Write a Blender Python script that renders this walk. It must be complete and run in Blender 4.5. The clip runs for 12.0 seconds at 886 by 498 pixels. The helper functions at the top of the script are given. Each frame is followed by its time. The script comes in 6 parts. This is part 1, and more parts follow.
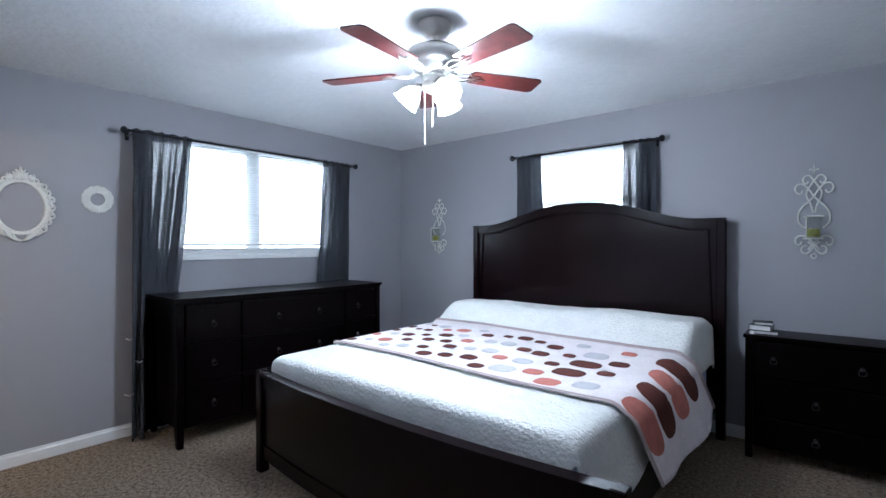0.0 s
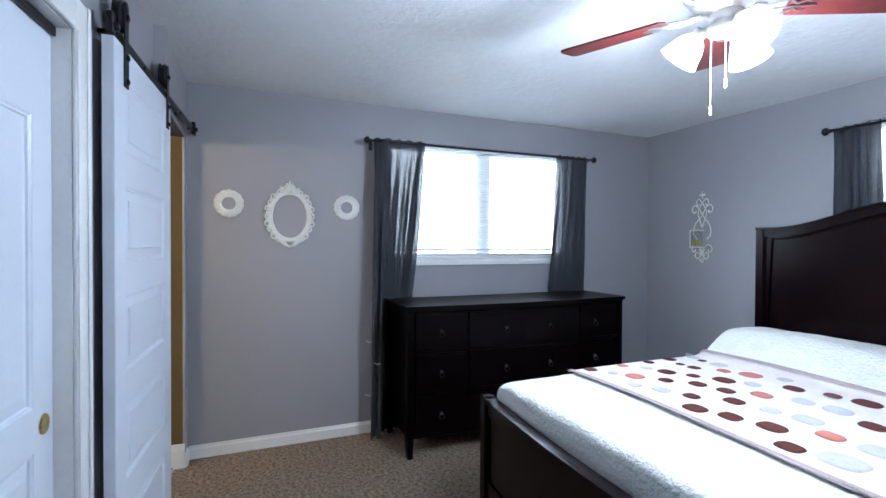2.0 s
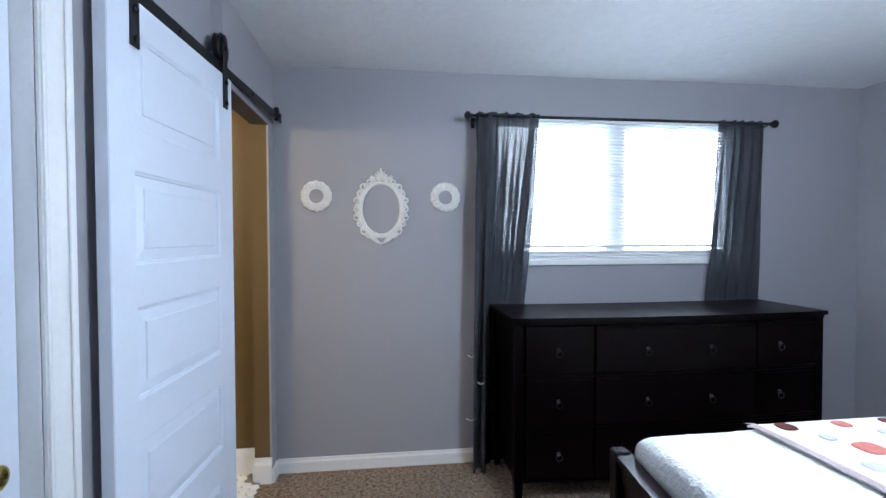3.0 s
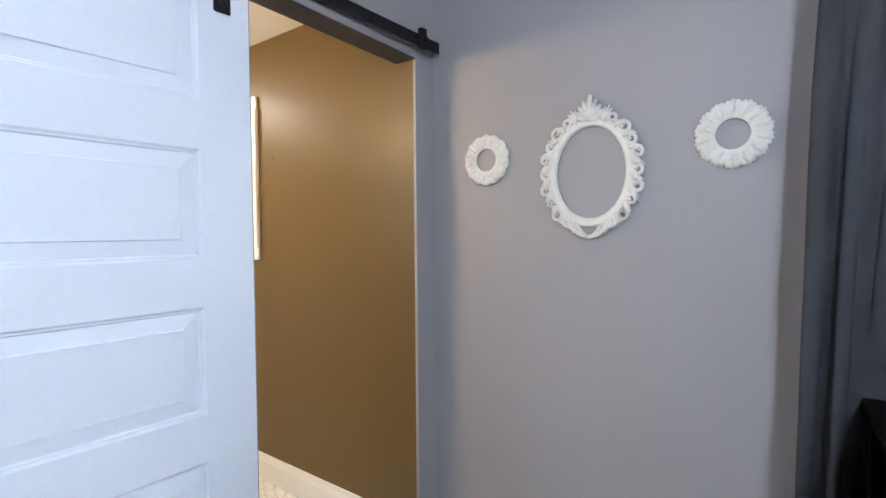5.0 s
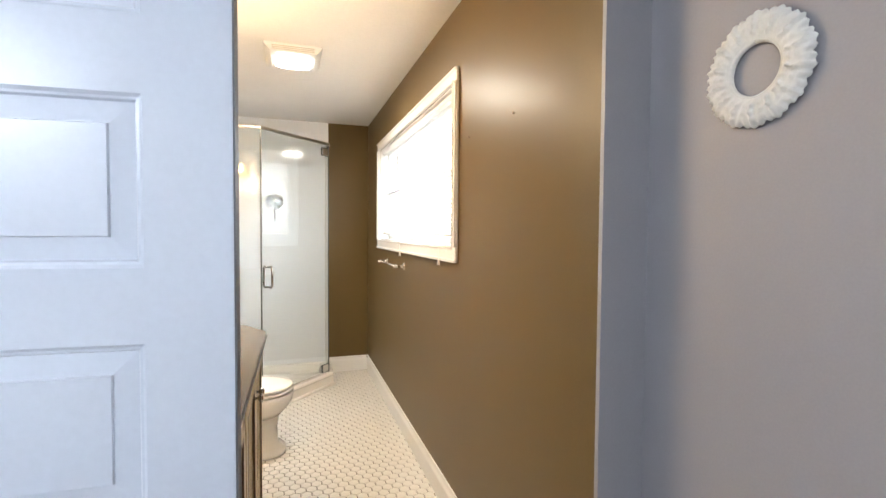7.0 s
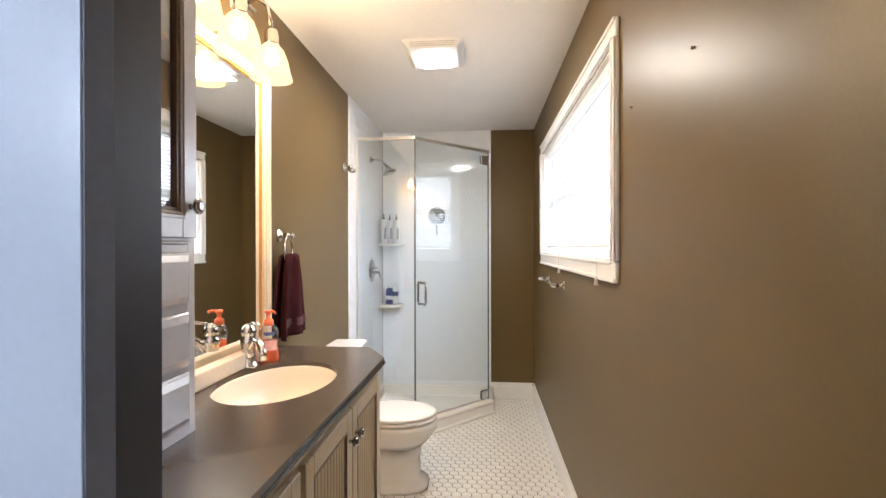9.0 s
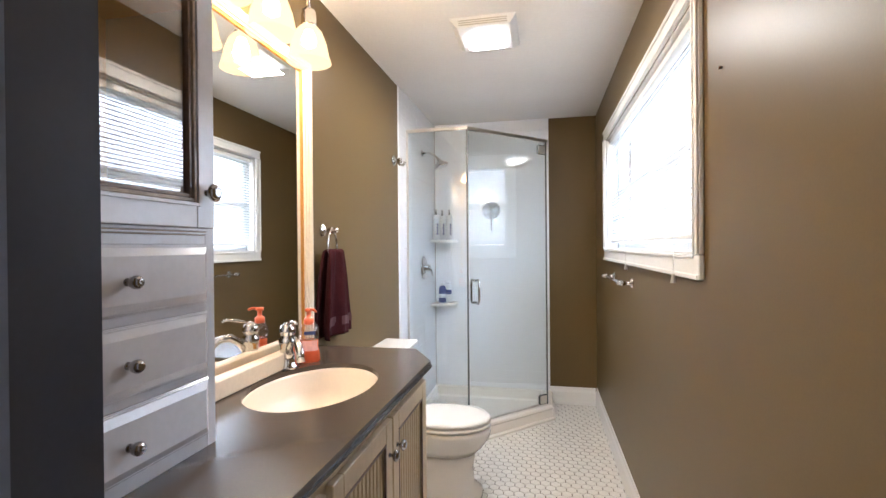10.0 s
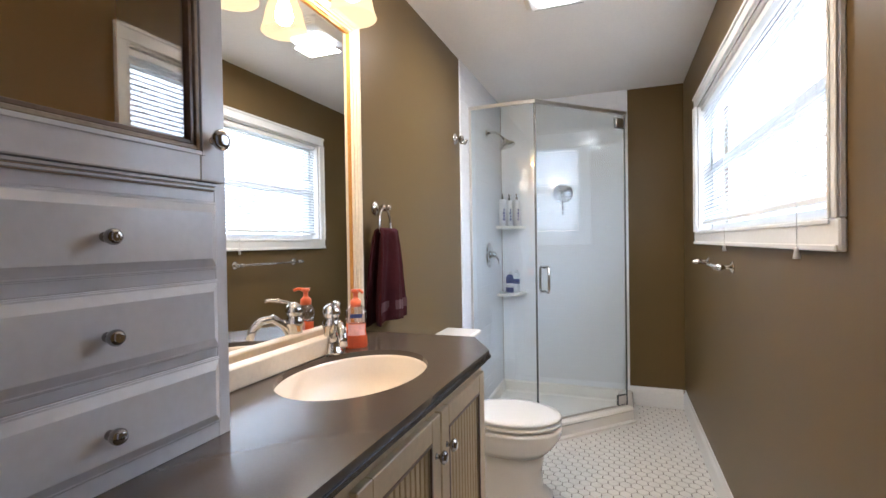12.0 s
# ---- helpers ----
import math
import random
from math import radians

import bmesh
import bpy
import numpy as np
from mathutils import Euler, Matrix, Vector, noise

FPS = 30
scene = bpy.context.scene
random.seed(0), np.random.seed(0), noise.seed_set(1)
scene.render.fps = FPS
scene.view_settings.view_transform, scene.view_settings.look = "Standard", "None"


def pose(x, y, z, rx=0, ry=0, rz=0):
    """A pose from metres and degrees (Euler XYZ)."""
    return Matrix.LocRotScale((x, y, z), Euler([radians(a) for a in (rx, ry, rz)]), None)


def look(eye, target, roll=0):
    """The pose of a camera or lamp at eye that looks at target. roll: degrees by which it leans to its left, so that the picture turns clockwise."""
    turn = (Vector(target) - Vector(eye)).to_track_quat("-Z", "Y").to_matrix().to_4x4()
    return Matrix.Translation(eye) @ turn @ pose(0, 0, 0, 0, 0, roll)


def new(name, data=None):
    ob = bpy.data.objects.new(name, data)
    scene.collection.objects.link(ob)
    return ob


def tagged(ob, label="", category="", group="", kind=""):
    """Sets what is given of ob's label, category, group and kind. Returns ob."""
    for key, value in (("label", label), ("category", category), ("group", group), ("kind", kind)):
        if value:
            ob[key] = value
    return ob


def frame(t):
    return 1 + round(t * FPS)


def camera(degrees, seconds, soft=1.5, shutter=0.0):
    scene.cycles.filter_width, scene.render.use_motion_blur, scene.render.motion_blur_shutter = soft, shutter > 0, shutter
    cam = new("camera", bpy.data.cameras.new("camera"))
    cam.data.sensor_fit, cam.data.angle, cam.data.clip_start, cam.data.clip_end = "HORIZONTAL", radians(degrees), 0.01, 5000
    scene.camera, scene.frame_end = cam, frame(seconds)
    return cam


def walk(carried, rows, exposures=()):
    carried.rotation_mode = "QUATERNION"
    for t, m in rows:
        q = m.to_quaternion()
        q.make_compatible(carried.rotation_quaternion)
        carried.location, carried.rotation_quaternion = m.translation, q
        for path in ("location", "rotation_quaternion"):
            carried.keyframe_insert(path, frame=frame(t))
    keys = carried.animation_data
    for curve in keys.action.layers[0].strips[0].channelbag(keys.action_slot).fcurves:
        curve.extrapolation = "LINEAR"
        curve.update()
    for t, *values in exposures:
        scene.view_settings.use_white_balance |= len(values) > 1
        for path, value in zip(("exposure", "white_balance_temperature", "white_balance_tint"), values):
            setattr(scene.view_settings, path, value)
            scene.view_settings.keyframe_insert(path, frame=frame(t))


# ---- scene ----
cam = camera(86.7, 12.0)
METRES, EYE, TILT, LEAN, TURN = 8.0, 1.5, 0.0, 0.0, 40.0
PATH = [
    (0, (3.866, 0.081, 1.355), (2.58, 1.613, 1.337), -0.1),
    (0.5, (3.845, 0.103, 1.375), (2.457, 1.542, 1.35), 0.0),
    (1, (3.767, 0.173, 1.399), (2.223, 1.444, 1.37), 0.2),
    (1.5, (3.639, 0.25, 1.404), (1.922, 1.275, 1.382), 0.2),
    (2, (3.434, 0.358, 1.417), (1.587, 1.125, 1.39), 0.3),
    (2.5, (3.193, 0.48, 1.417), (1.266, 1.014, 1.382), 0.1),
    (4.5, (1.865, 1.115, 1.409), (0.055, 0.267, 1.335), -0.7),
    (5, (1.528, 1.13, 1.404), (-0.095, -0.035, 1.332), -0.4),
    (5.5, (1.254, 1.091, 1.407), (-0.137, -0.344, 1.333), 0.0),
    (6, (1.03, 1.029, 1.406), (-0.108, -0.615, 1.336), 0.4),
    (6.5, (0.866, 0.942, 1.398), (-0.008, -0.855, 1.324), 0.4),
    (7, (0.734, 0.822, 1.401), (0.117, -1.079, 1.328), 0.4),
    (8.8, (0.463, 0.437, 1.384), (0.579, -1.559, 1.375), -0.1),
    (9, (0.458, 0.405, 1.378), (0.627, -1.587, 1.373), -0.1),
    (9.5, (0.443, 0.319, 1.368), (0.744, -1.659, 1.363), -0.3),
    (10, (0.451, 0.234, 1.36), (0.861, -1.723, 1.349), -0.5),
    (10.5, (0.457, 0.173, 1.348), (0.977, -1.758, 1.332), -0.7),
    (11, (0.457, 0.111, 1.323), (1.062, -1.795, 1.299), -0.8),
    (11.5, (0.458, 0.064, 1.303), (1.127, -1.82, 1.272), -0.8),
    (12, (0.458, 0.027, 1.291), (1.159, -1.846, 1.263), -0.9),
]
EXPOSURES = [(0.0, 0.33, 5650, 8), (1.5, 0.42, 5650, 8), (2.5, 0.56, 5600, 8), (4.5, 0.80, 5850, 9), (5.5, 0.90, 6300, 10), (7.0, 0.80, 6300, 10), (9.0, 0.55, 5850, 12), (9.5, 0.62, 5700, 12), (10.0, 0.5, 5450, 12), (10.5, 0.36, 5300, 12), (12.0, 0.24, 5350, 12)]
walk(cam, [(t, look(eye, target, roll)) for t, eye, target, roll in PATH], EXPOSURES)

# ---- world, sun, large lights ----
world = bpy.data.worlds.new("world")
scene.world = world
world.use_nodes = True
sky = world.node_tree.nodes.new("ShaderNodeTexSky")
sky.sky_type, sky.sun_disc, sky.sun_elevation, sky.sun_rotation = "NISHITA", False, radians(35), radians(150)
back = world.node_tree.nodes["Background"]
world.node_tree.links.new(sky.outputs[0], back.inputs[0])
back.inputs[1].default_value = 0.15
sun = new("sun", bpy.data.lights.new("sun", "SUN"))
sun.data.energy, sun.data.angle, sun.data.color = 1.2, radians(12), (1, 0.96, 0.9)
sun.matrix_world = look((8, -14, 12), (0, 0, 0))


def lamp(name, kind, m, energy, color, size=0.1, size_y=None):
    ob = new(name, bpy.data.lights.new(name, kind))
    ob.matrix_world = m
    ob.data.energy, ob.data.color = energy, color
    if kind == "AREA":
        ob.data.shape, ob.data.size, ob.data.size_y = "RECTANGLE", size, size_y or size
    else:
        ob.data.shadow_soft_size = size
    return ob


SKY_BLUE = (0.80, 0.89, 1.0)
lamp("sky_light_west", "AREA", look((-0.42, 2.17, 1.8), (1, 2.17, 1.6)), 42, SKY_BLUE, 1.9, 1.15)
lamp("sky_light_north", "AREA", look((2.19, 4.35, 1.8), (2.19, 3, 1.6)), 28, SKY_BLUE, 1.2, 1.15)
lamp("bath_ceiling_bulb", "AREA", look((0.715, -2.2, 2.375), (0.715, -2.2, 0)), 15, (1.0, 0.86, 0.68), 0.2, 0.14)
for k in range(3):
    a = radians(217 + 120 * k)
    lamp("fan_bulb", "POINT", Matrix.Translation((2.355 + 0.13 * math.cos(a), 1.815 + 0.13 * math.sin(a), 2.005)), 17.5, (0.86, 0.92, 1.0), 0.04)
for k in range(3):
    lamp("vanity_bulb", "POINT", Matrix.Translation((1.235, -0.81 - 0.23 * k, 2.055)), 7.5, (1.0, 0.68, 0.36), 0.03)


# ---- materials ----
def nodes_of(name):
    m = bpy.data.materials.new(name)
    m.use_nodes = True
    return m, m.node_tree.nodes, m.node_tree.links, m.node_tree.nodes["Principled BSDF"]


def surface(name, color, rough=0.5, metal=0.0, vary=0.08, large=2.0, fine=120.0, bump=0.0, depth=0.002, stretch=(1, 1, 1), coat=0.0,
            dark=None, sheer=0.0, weave=0.0, spec=0.5):
    """A principled surface with two scales of noise in its colour, gloss and relief."""
    m, n, l, p = nodes_of(name)
    co = n.new("ShaderNodeTexCoord")
    mp = n.new("ShaderNodeMapping")
    mp.inputs["Scale"].default_value = stretch
    l.new(co.outputs["Object"], mp.inputs[0])
    big, small = n.new("ShaderNodeTexNoise"), n.new("ShaderNodeTexNoise")
    for t, s, d in ((big, large, 4), (small, fine, 3)):
        l.new(mp.outputs[0], t.inputs["Vector"])
        t.inputs["Scale"].default_value, t.inputs["Detail"].default_value = s, d
    mix = n.new("ShaderNodeMath")
    mix.operation = "MULTIPLY_ADD"
    l.new(small.outputs[0], mix.inputs[0])
    mix.inputs[1].default_value = 0.5
    half = n.new("ShaderNodeMath")
    half.operation = "MULTIPLY"
    half.inputs[1].default_value = 0.5
    l.new(big.outputs[0], half.inputs[0])
    l.new(half.outputs[0], mix.inputs[2])
    ramp = n.new("ShaderNodeValToRGB")
    ramp.color_ramp.elements[0].position, ramp.color_ramp.elements[1].position = 0.36, 0.64
    lo = dark or [c * (1 - vary) for c in color]
    hi = color if dark else [min(1, c * (1 + vary)) for c in color]
    ramp.color_ramp.elements[0].color, ramp.color_ramp.elements[1].color = (*lo, 1), (*hi, 1)
    l.new(mix.outputs[0], ramp.inputs[0])
    l.new(ramp.outputs[0], p.inputs["Base Color"])
    rr = n.new("ShaderNodeMapRange")
    rr.inputs["To Min"].default_value, rr.inputs["To Max"].default_value = max(0, rough - 0.02), min(1, rough + 0.03)
    l.new(big.outputs[0], rr.inputs[0])
    l.new(rr.outputs[0], p.inputs["Roughness"])
    p.inputs["Metallic"].default_value = metal
    p.inputs["Specular IOR Level"].default_value = spec
    p.inputs["Coat Weight"].default_value = coat
    p.inputs["Coat Roughness"].default_value = 0.15
    if bump:
        b = n.new("ShaderNodeBump")
        b.inputs["Strength"].default_value, b.inputs["Distance"].default_value = bump, depth
        l.new(small.outputs[0], b.inputs["Height"])
        l.new(b.outputs[0], p.inputs["Normal"])
    if sheer:
        tr, ms = n.new("ShaderNodeBsdfTranslucent"), n.new("ShaderNodeMixShader")
        l.new(ramp.outputs[0], tr.inputs[0])
        ms.inputs[0].default_value = sheer
        l.new(p.outputs[0], ms.inputs[1])
        l.new(tr.outputs[0], ms.inputs[2])
        l.new(ms.outputs[0], n["Material Output"].inputs[0])
        if weave:
            hole, open_ = n.new("ShaderNodeBsdfTransparent"), n.new("ShaderNodeMixShader")
            open_.inputs[0].default_value = weave
            l.new(ms.outputs[0], open_.inputs[1])
            l.new(hole.outputs[0], open_.inputs[2])
            l.new(open_.outputs[0], n["Material Output"].inputs[0])
    return m


def glow(name, color, strength):
    m, n, l, p = nodes_of(name)
    p.inputs["Base Color"].default_value = (*color, 1)
    p.inputs["Emission Color"].default_value = (*color, 1)
    p.inputs["Emission Strength"].default_value = strength
    return m


def clear_glass(name, tint=(1, 1, 1), rough=0.0, reflect=1.0):
    """Thin pane: sees through, with a share of mirror that grows towards grazing."""
    m, n, l, p = nodes_of(name)
    n.remove(p)
    see, gloss, mix = n.new("ShaderNodeBsdfTransparent"), n.new("ShaderNodeBsdfGlossy"), n.new("ShaderNodeMixShader")
    face = n.new("ShaderNodeLayerWeight")
    face.inputs["Blend"].default_value = 0.5
    power, scale = n.new("ShaderNodeMath"), n.new("ShaderNodeMath")
    power.operation, power.inputs[1].default_value = "POWER", 4.0
    scale.operation, scale.inputs[1].default_value, scale.inputs[2].default_value = "MULTIPLY_ADD", 0.5 * reflect, 0.035 * reflect
    scale.use_clamp = True
    see.inputs[0].default_value = (*tint, 1)
    gloss.inputs["Roughness"].default_value = rough
    l.new(face.outputs["Facing"], power.inputs[0])
    l.new(power.outputs[0], scale.inputs[0])
    l.new(scale.outputs[0], mix.inputs[0])
    l.new(see.outputs[0], mix.inputs[1])
    l.new(gloss.outputs[0], mix.inputs[2])
    l.new(mix.outputs[0], n["Material Output"].inputs[0])
    return m


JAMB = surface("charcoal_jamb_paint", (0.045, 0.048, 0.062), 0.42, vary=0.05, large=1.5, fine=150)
GREY_WALL = surface("grey_wall_paint", (0.33, 0.325, 0.345), 0.55, vary=0.03, large=0.9, fine=220, bump=0.12, depth=0.0006)
TAN_WALL = surface("taupe_wall_paint", (0.132, 0.088, 0.034), 0.38, vary=0.05, large=0.8, fine=180, bump=0.1, depth=0.0006, spec=0.27)
WHITE_CEIL = surface("textured_white_ceiling", (0.78, 0.79, 0.80), 0.8, vary=0.03, large=3, fine=24, bump=0.6, depth=0.008)
BATH_CEIL = surface("smooth_white_ceiling", (0.80, 0.78, 0.75), 0.7, vary=0.03, large=2, fine=90, bump=0.15, depth=0.001)
WHITE_TRIM = surface("white_trim_paint", (0.80, 0.80, 0.79), 0.35, vary=0.03, large=3, fine=60, bump=0.05, depth=0.0004)
DOOR_WHITE = surface("white_door_paint", (0.72, 0.77, 0.86), 0.3, vary=0.02, large=2, fine=90, bump=0.02, depth=0.0002)
CARPET = surface("beige_carpet", (0.58, 0.45, 0.335), 0.95, vary=0.2, large=46, fine=125, bump=1.0, depth=0.03, dark=(0.11, 0.079, 0.055), spec=0.1)
ESPRESSO = surface("espresso_wood", (0.0060, 0.0018, 0.0026), 0.24, vary=0.12, large=1.6, fine=9, stretch=(0.5, 0.5, 2), spec=0.16)
CASE_WOOD = surface("near_black_case_wood", (0.0025, 0.0012, 0.0014), 0.3, vary=0.3, large=2.5, fine=26, bump=0.04, depth=0.0005, stretch=(0.5, 3, 0.5), spec=0.06)
QUILT = surface("white_quilt", (0.86, 0.86, 0.82), 0.9, vary=0.05, large=10, fine=62, bump=1.0, depth=0.013, spec=0.15)
PLUSH = surface("plush_throw_ground", (0.82, 0.76, 0.76), 0.95, vary=0.08, large=9, fine=90, bump=0.4, depth=0.005, spec=0.1)
PLUSH_EDGE = surface("plush_throw_hem", (0.46, 0.36, 0.35), 0.9, vary=0.1, large=9, fine=90, bump=0.3, depth=0.003)
SHEET = surface("pale_blue_sheet", (0.50, 0.56, 0.76), 0.8, vary=0.05)
CURTAIN = surface("slate_grey_curtain", (0.085, 0.09, 0.104), 0.9, vary=0.12, large=5, fine=300, bump=0.3, depth=0.001, stretch=(1, 1, 0.5), sheer=0.15, weave=0.29, spec=0.1)
BLACK = surface("matt_black_metal", (0.012, 0.012, 0.014), 0.42, metal=0.6, vary=0.1, large=20, fine=90, bump=0.05)
SLAT = surface("white_blind_slat", (0.85, 0.86, 0.87), 0.4, vary=0.02, sheer=0.45)
NICKEL = surface("brushed_nickel", (0.66, 0.64, 0.61), 0.32, metal=1.0, vary=0.05, large=8, fine=200)
CHROME = surface("polished_chrome", (0.60, 0.59, 0.58), 0.07, metal=1.0, vary=0.02)
BRASS = surface("polished_brass", (0.70, 0.55, 0.18), 0.2, metal=1.0, vary=0.05)
CHERRY = surface("cherry_blade_wood", (0.085, 0.015, 0.013), 0.3, vary=0.4, large=4, fine=22, stretch=(1, 1, 1), coat=0.3)
PLASTER = surface("cream_plaster_ornament", (0.74, 0.74, 0.70), 0.6, vary=0.06, large=30, fine=160, bump=0.3, depth=0.001)
IRON_CREAM = surface("cream_painted_iron", (0.74, 0.74, 0.68), 0.5, vary=0.1, large=30, fine=160, bump=0.2, depth=0.0008)
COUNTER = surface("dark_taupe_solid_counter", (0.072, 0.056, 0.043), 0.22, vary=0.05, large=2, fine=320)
# darker copy of COUNTER: the shade on its front edge, as colour
COUNTER_EDGE = surface("shaded_counter_edge", (0.034, 0.028, 0.027), 0.25, vary=0.05, large=2, fine=320)
VAN_PAINT = surface("olive_cream_cabinet", (0.50, 0.38, 0.22), 0.35, vary=0.08, large=5, fine=60, bump=0.08, depth=0.0006)
CAB_PAINT = surface("glazed_cream_cabinet", (0.65, 0.65, 0.675), 0.2, vary=0.04, large=4, fine=60, bump=0.03, depth=0.0003, coat=0.4)
GLAZE = surface("brown_glaze", (0.16, 0.10, 0.065), 0.28, vary=0.2, large=9)
BEAD = surface("cream_beadboard", (0.46, 0.34, 0.18), 0.4, vary=0.06, large=6, fine=60)
CERAMIC = surface("white_glazed_ceramic", (0.84, 0.81, 0.76), 0.08, vary=0.01, coat=0.3)
TILE = surface("white_hexagon_tile", (0.78, 0.76, 0.72), 0.22, vary=0.05, large=15, fine=90)
GROUT = surface("grey_floor_grout", (0.21, 0.19, 0.165), 0.85, vary=0.1, large=12, fine=200, bump=0.3)
SHOWER_TILE = surface("white_shower_tile", (0.82, 0.84, 0.88), 0.10, vary=0.015, large=5)
SHOWER_GROUT = surface("white_shower_grout", (0.83, 0.85, 0.88), 0.5, vary=0.02)
TOWEL = surface("maroon_towel", (0.042, 0.010, 0.013), 0.95, vary=0.3, large=14, fine=240, bump=0.8, depth=0.004, spec=0.1)
PANE = clear_glass("window_pane")
GLASS = clear_glass("shower_glass", (0.95, 0.98, 0.99), reflect=2.3)
m_, n_, l_, p_ = nodes_of("mirror_silver")
p_.inputs["Base Color"].default_value, p_.inputs["Metallic"].default_value, p_.inputs["Roughness"].default_value = (0.88, 0.89, 0.88, 1), 1, 0.01
MIRROR = m_


# ---- mesh helpers ----
def box(bm, x0, x1, y0, y1, z0, z1, bevel=0.0, segments=1):
    vs = [bm.verts.new((x, y, z)) for x in (x0, x1) for y in (y0, y1) for z in (z0, z1)]
    fs = [bm.faces.new([vs[i] for i in q]) for q in ((0, 1, 3, 2), (4, 6, 7, 5), (0, 4, 5, 1), (2, 3, 7, 6), (0, 2, 6, 4), (1, 5, 7, 3))]
    if bevel:
        es = list({e for f in fs for e in f.edges})
        bmesh.ops.bevel(bm, geom=es, offset=bevel, segments=segments, affect="EDGES", profile=0.5)
    return bm


def boxes(*args, bevel=0.0):
    bm = bmesh.new()
    for a in args:
        box(bm, *a, bevel=bevel)
    return bm


def prism(bm, outline, lo, hi, axis="z"):
    """A straight solid over an outline of (a, b); axis is the one it is pulled along."""
    put = {"z": lambda a, b, c: (a, b, c), "y": lambda a, b, c: (a, c, b), "x": lambda a, b, c: (c, a, b)}[axis]
    v0 = [bm.verts.new(put(a, b, lo)) for a, b in outline]
    v1 = [bm.verts.new(put(a, b, hi)) for a, b in outline]
    bm.faces.new(v0)
    bm.faces.new(v1[::-1])
    n = len(outline)
    for i in range(n):
        bm.faces.new((v0[i], v1[i], v1[(i + 1) % n], v0[(i + 1) % n]))
    return bm


def lathe(bm, profile, center=(0, 0, 0), sides=24, m=None):
    """Turns (radius, height) pairs round z, moved by m."""
    m = m or Matrix.Translation(center)
    rings = []
    for r, z in profile:
        rings.append([bm.verts.new(m @ Vector((r * math.cos(6.28318 * k / sides), r * math.sin(6.28318 * k / sides), z))) for k in range(sides)])
    for a, b in zip(rings, rings[1:]):
        for k in range(sides):
            bm.faces.new((a[k], a[(k + 1) % sides], b[(k + 1) % sides], b[k]))
    for ring, (r, z) in ((rings[0], profile[0]), (rings[-1], profile[-1])):
        if r > 1e-4:
            bm.faces.new(ring)
    return bm


def tube(bm, pts, radius, sides=8, flat=1.0):
    """A rod along points."""
    pts = [Vector(p) for p in pts]
    rings = []
    side = None
    for i, p in enumerate(pts):
        d = (pts[min(i + 1, len(pts) - 1)] - pts[max(i - 1, 0)]).normalized()
        if side is None:
            side = d.orthogonal().normalized()
        side = (side - d * side.dot(d)).normalized()
        up = d.cross(side)
        r = radius(i / (len(pts) - 1)) if callable(radius) else radius
        rings.append([bm.verts.new(p + r * (math.cos(6.28318 * k / sides) * side + flat * math.sin(6.28318 * k / sides) * up)) for k in range(sides)])
    for a, b in zip(rings, rings[1:]):
        for k in range(sides):
            bm.faces.new((a[k], a[(k + 1) % sides], b[(k + 1) % sides], b[k]))
    bm.faces.new(rings[0])
    bm.faces.new(rings[-1])
    return bm


def sheet(bm, fn, nu, nv, closed=False):
    """A grid of fn(u, v), u and v from 0 to 1."""
    g = [[bm.verts.new(fn(i / nu, j / nv)) for j in range(nv + 1)] for i in range(nu + 1)]
    for i in range(nu):
        for j in range(nv):
            bm.faces.new((g[i][j], g[i + 1][j], g[i + 1][j + 1], g[i][j + 1]))
    return bm


def finish(name, bm, material, smooth=False):
    bmesh.ops.recalc_face_normals(bm, faces=bm.faces)
    me = bpy.data.meshes.new(name)
    bm.to_mesh(me)
    bm.free()
    for mat in (material if isinstance(material, (list, tuple)) else (material,)):
        me.materials.append(mat)
    if smooth:
        me.polygons.foreach_set("use_smooth", [True] * len(me.polygons))
    return new(name, me)


def base_of(name, at, label, category, group=""):
    ob = new(name)
    ob.location = at
    ob.empty_display_size = 0.05
    return tagged(ob, label, category, group)


def part(name, bm, material, parent, label="", smooth=False, kind=""):
    """One mesh under a thing or a part; the mesh is given in world places."""
    ob = finish(name, bm, material, smooth)
    ob.parent = parent
    if parent.type == "EMPTY":
        ob.matrix_parent_inverse = Matrix.Translation(parent.location).inverted()
    return tagged(ob, label, kind=kind)


def structure(name, bm, material, label="", category="", smooth=False):
    return tagged(finish(name, bm, material, smooth), label, category, kind="structure")


# ---- the two rooms ----
N, E, S, EB, H = 3.925, 4.95, -3.866, 1.39, 2.44
OPEN_W = ((1.33, 3.02), (1.27, 2.19))       # west bedroom window: y, z
OPEN_N = ((1.70, 2.68), (1.27, 2.19))       # north bedroom window: x, z
OPEN_B = ((-3.19, -1.265), (1.33, 2.09))    # bathroom window: y, z
DOOR = (0.115, 0.829, 2.068)                  # opening between the rooms: x, x, top
CLOSET = (1.768, 3.25, 2.03)
TH = 0.105
WS = -0.008                                  # bedroom face of the partition
WL = -0.032                                  # face of the long part, before it is swung out of square
SWING = Matrix.Translation((0.45, 0.004, 0)) @ Matrix.Rotation(radians(-3.7), 4, "Z") @ Matrix.Translation((-0.45, 0, 0))


def swing(ob):
    """Turns a thing with the long part of the south wall, which runs a little out of square."""
    ob.matrix_basis = SWING @ ob.matrix_basis
    return ob



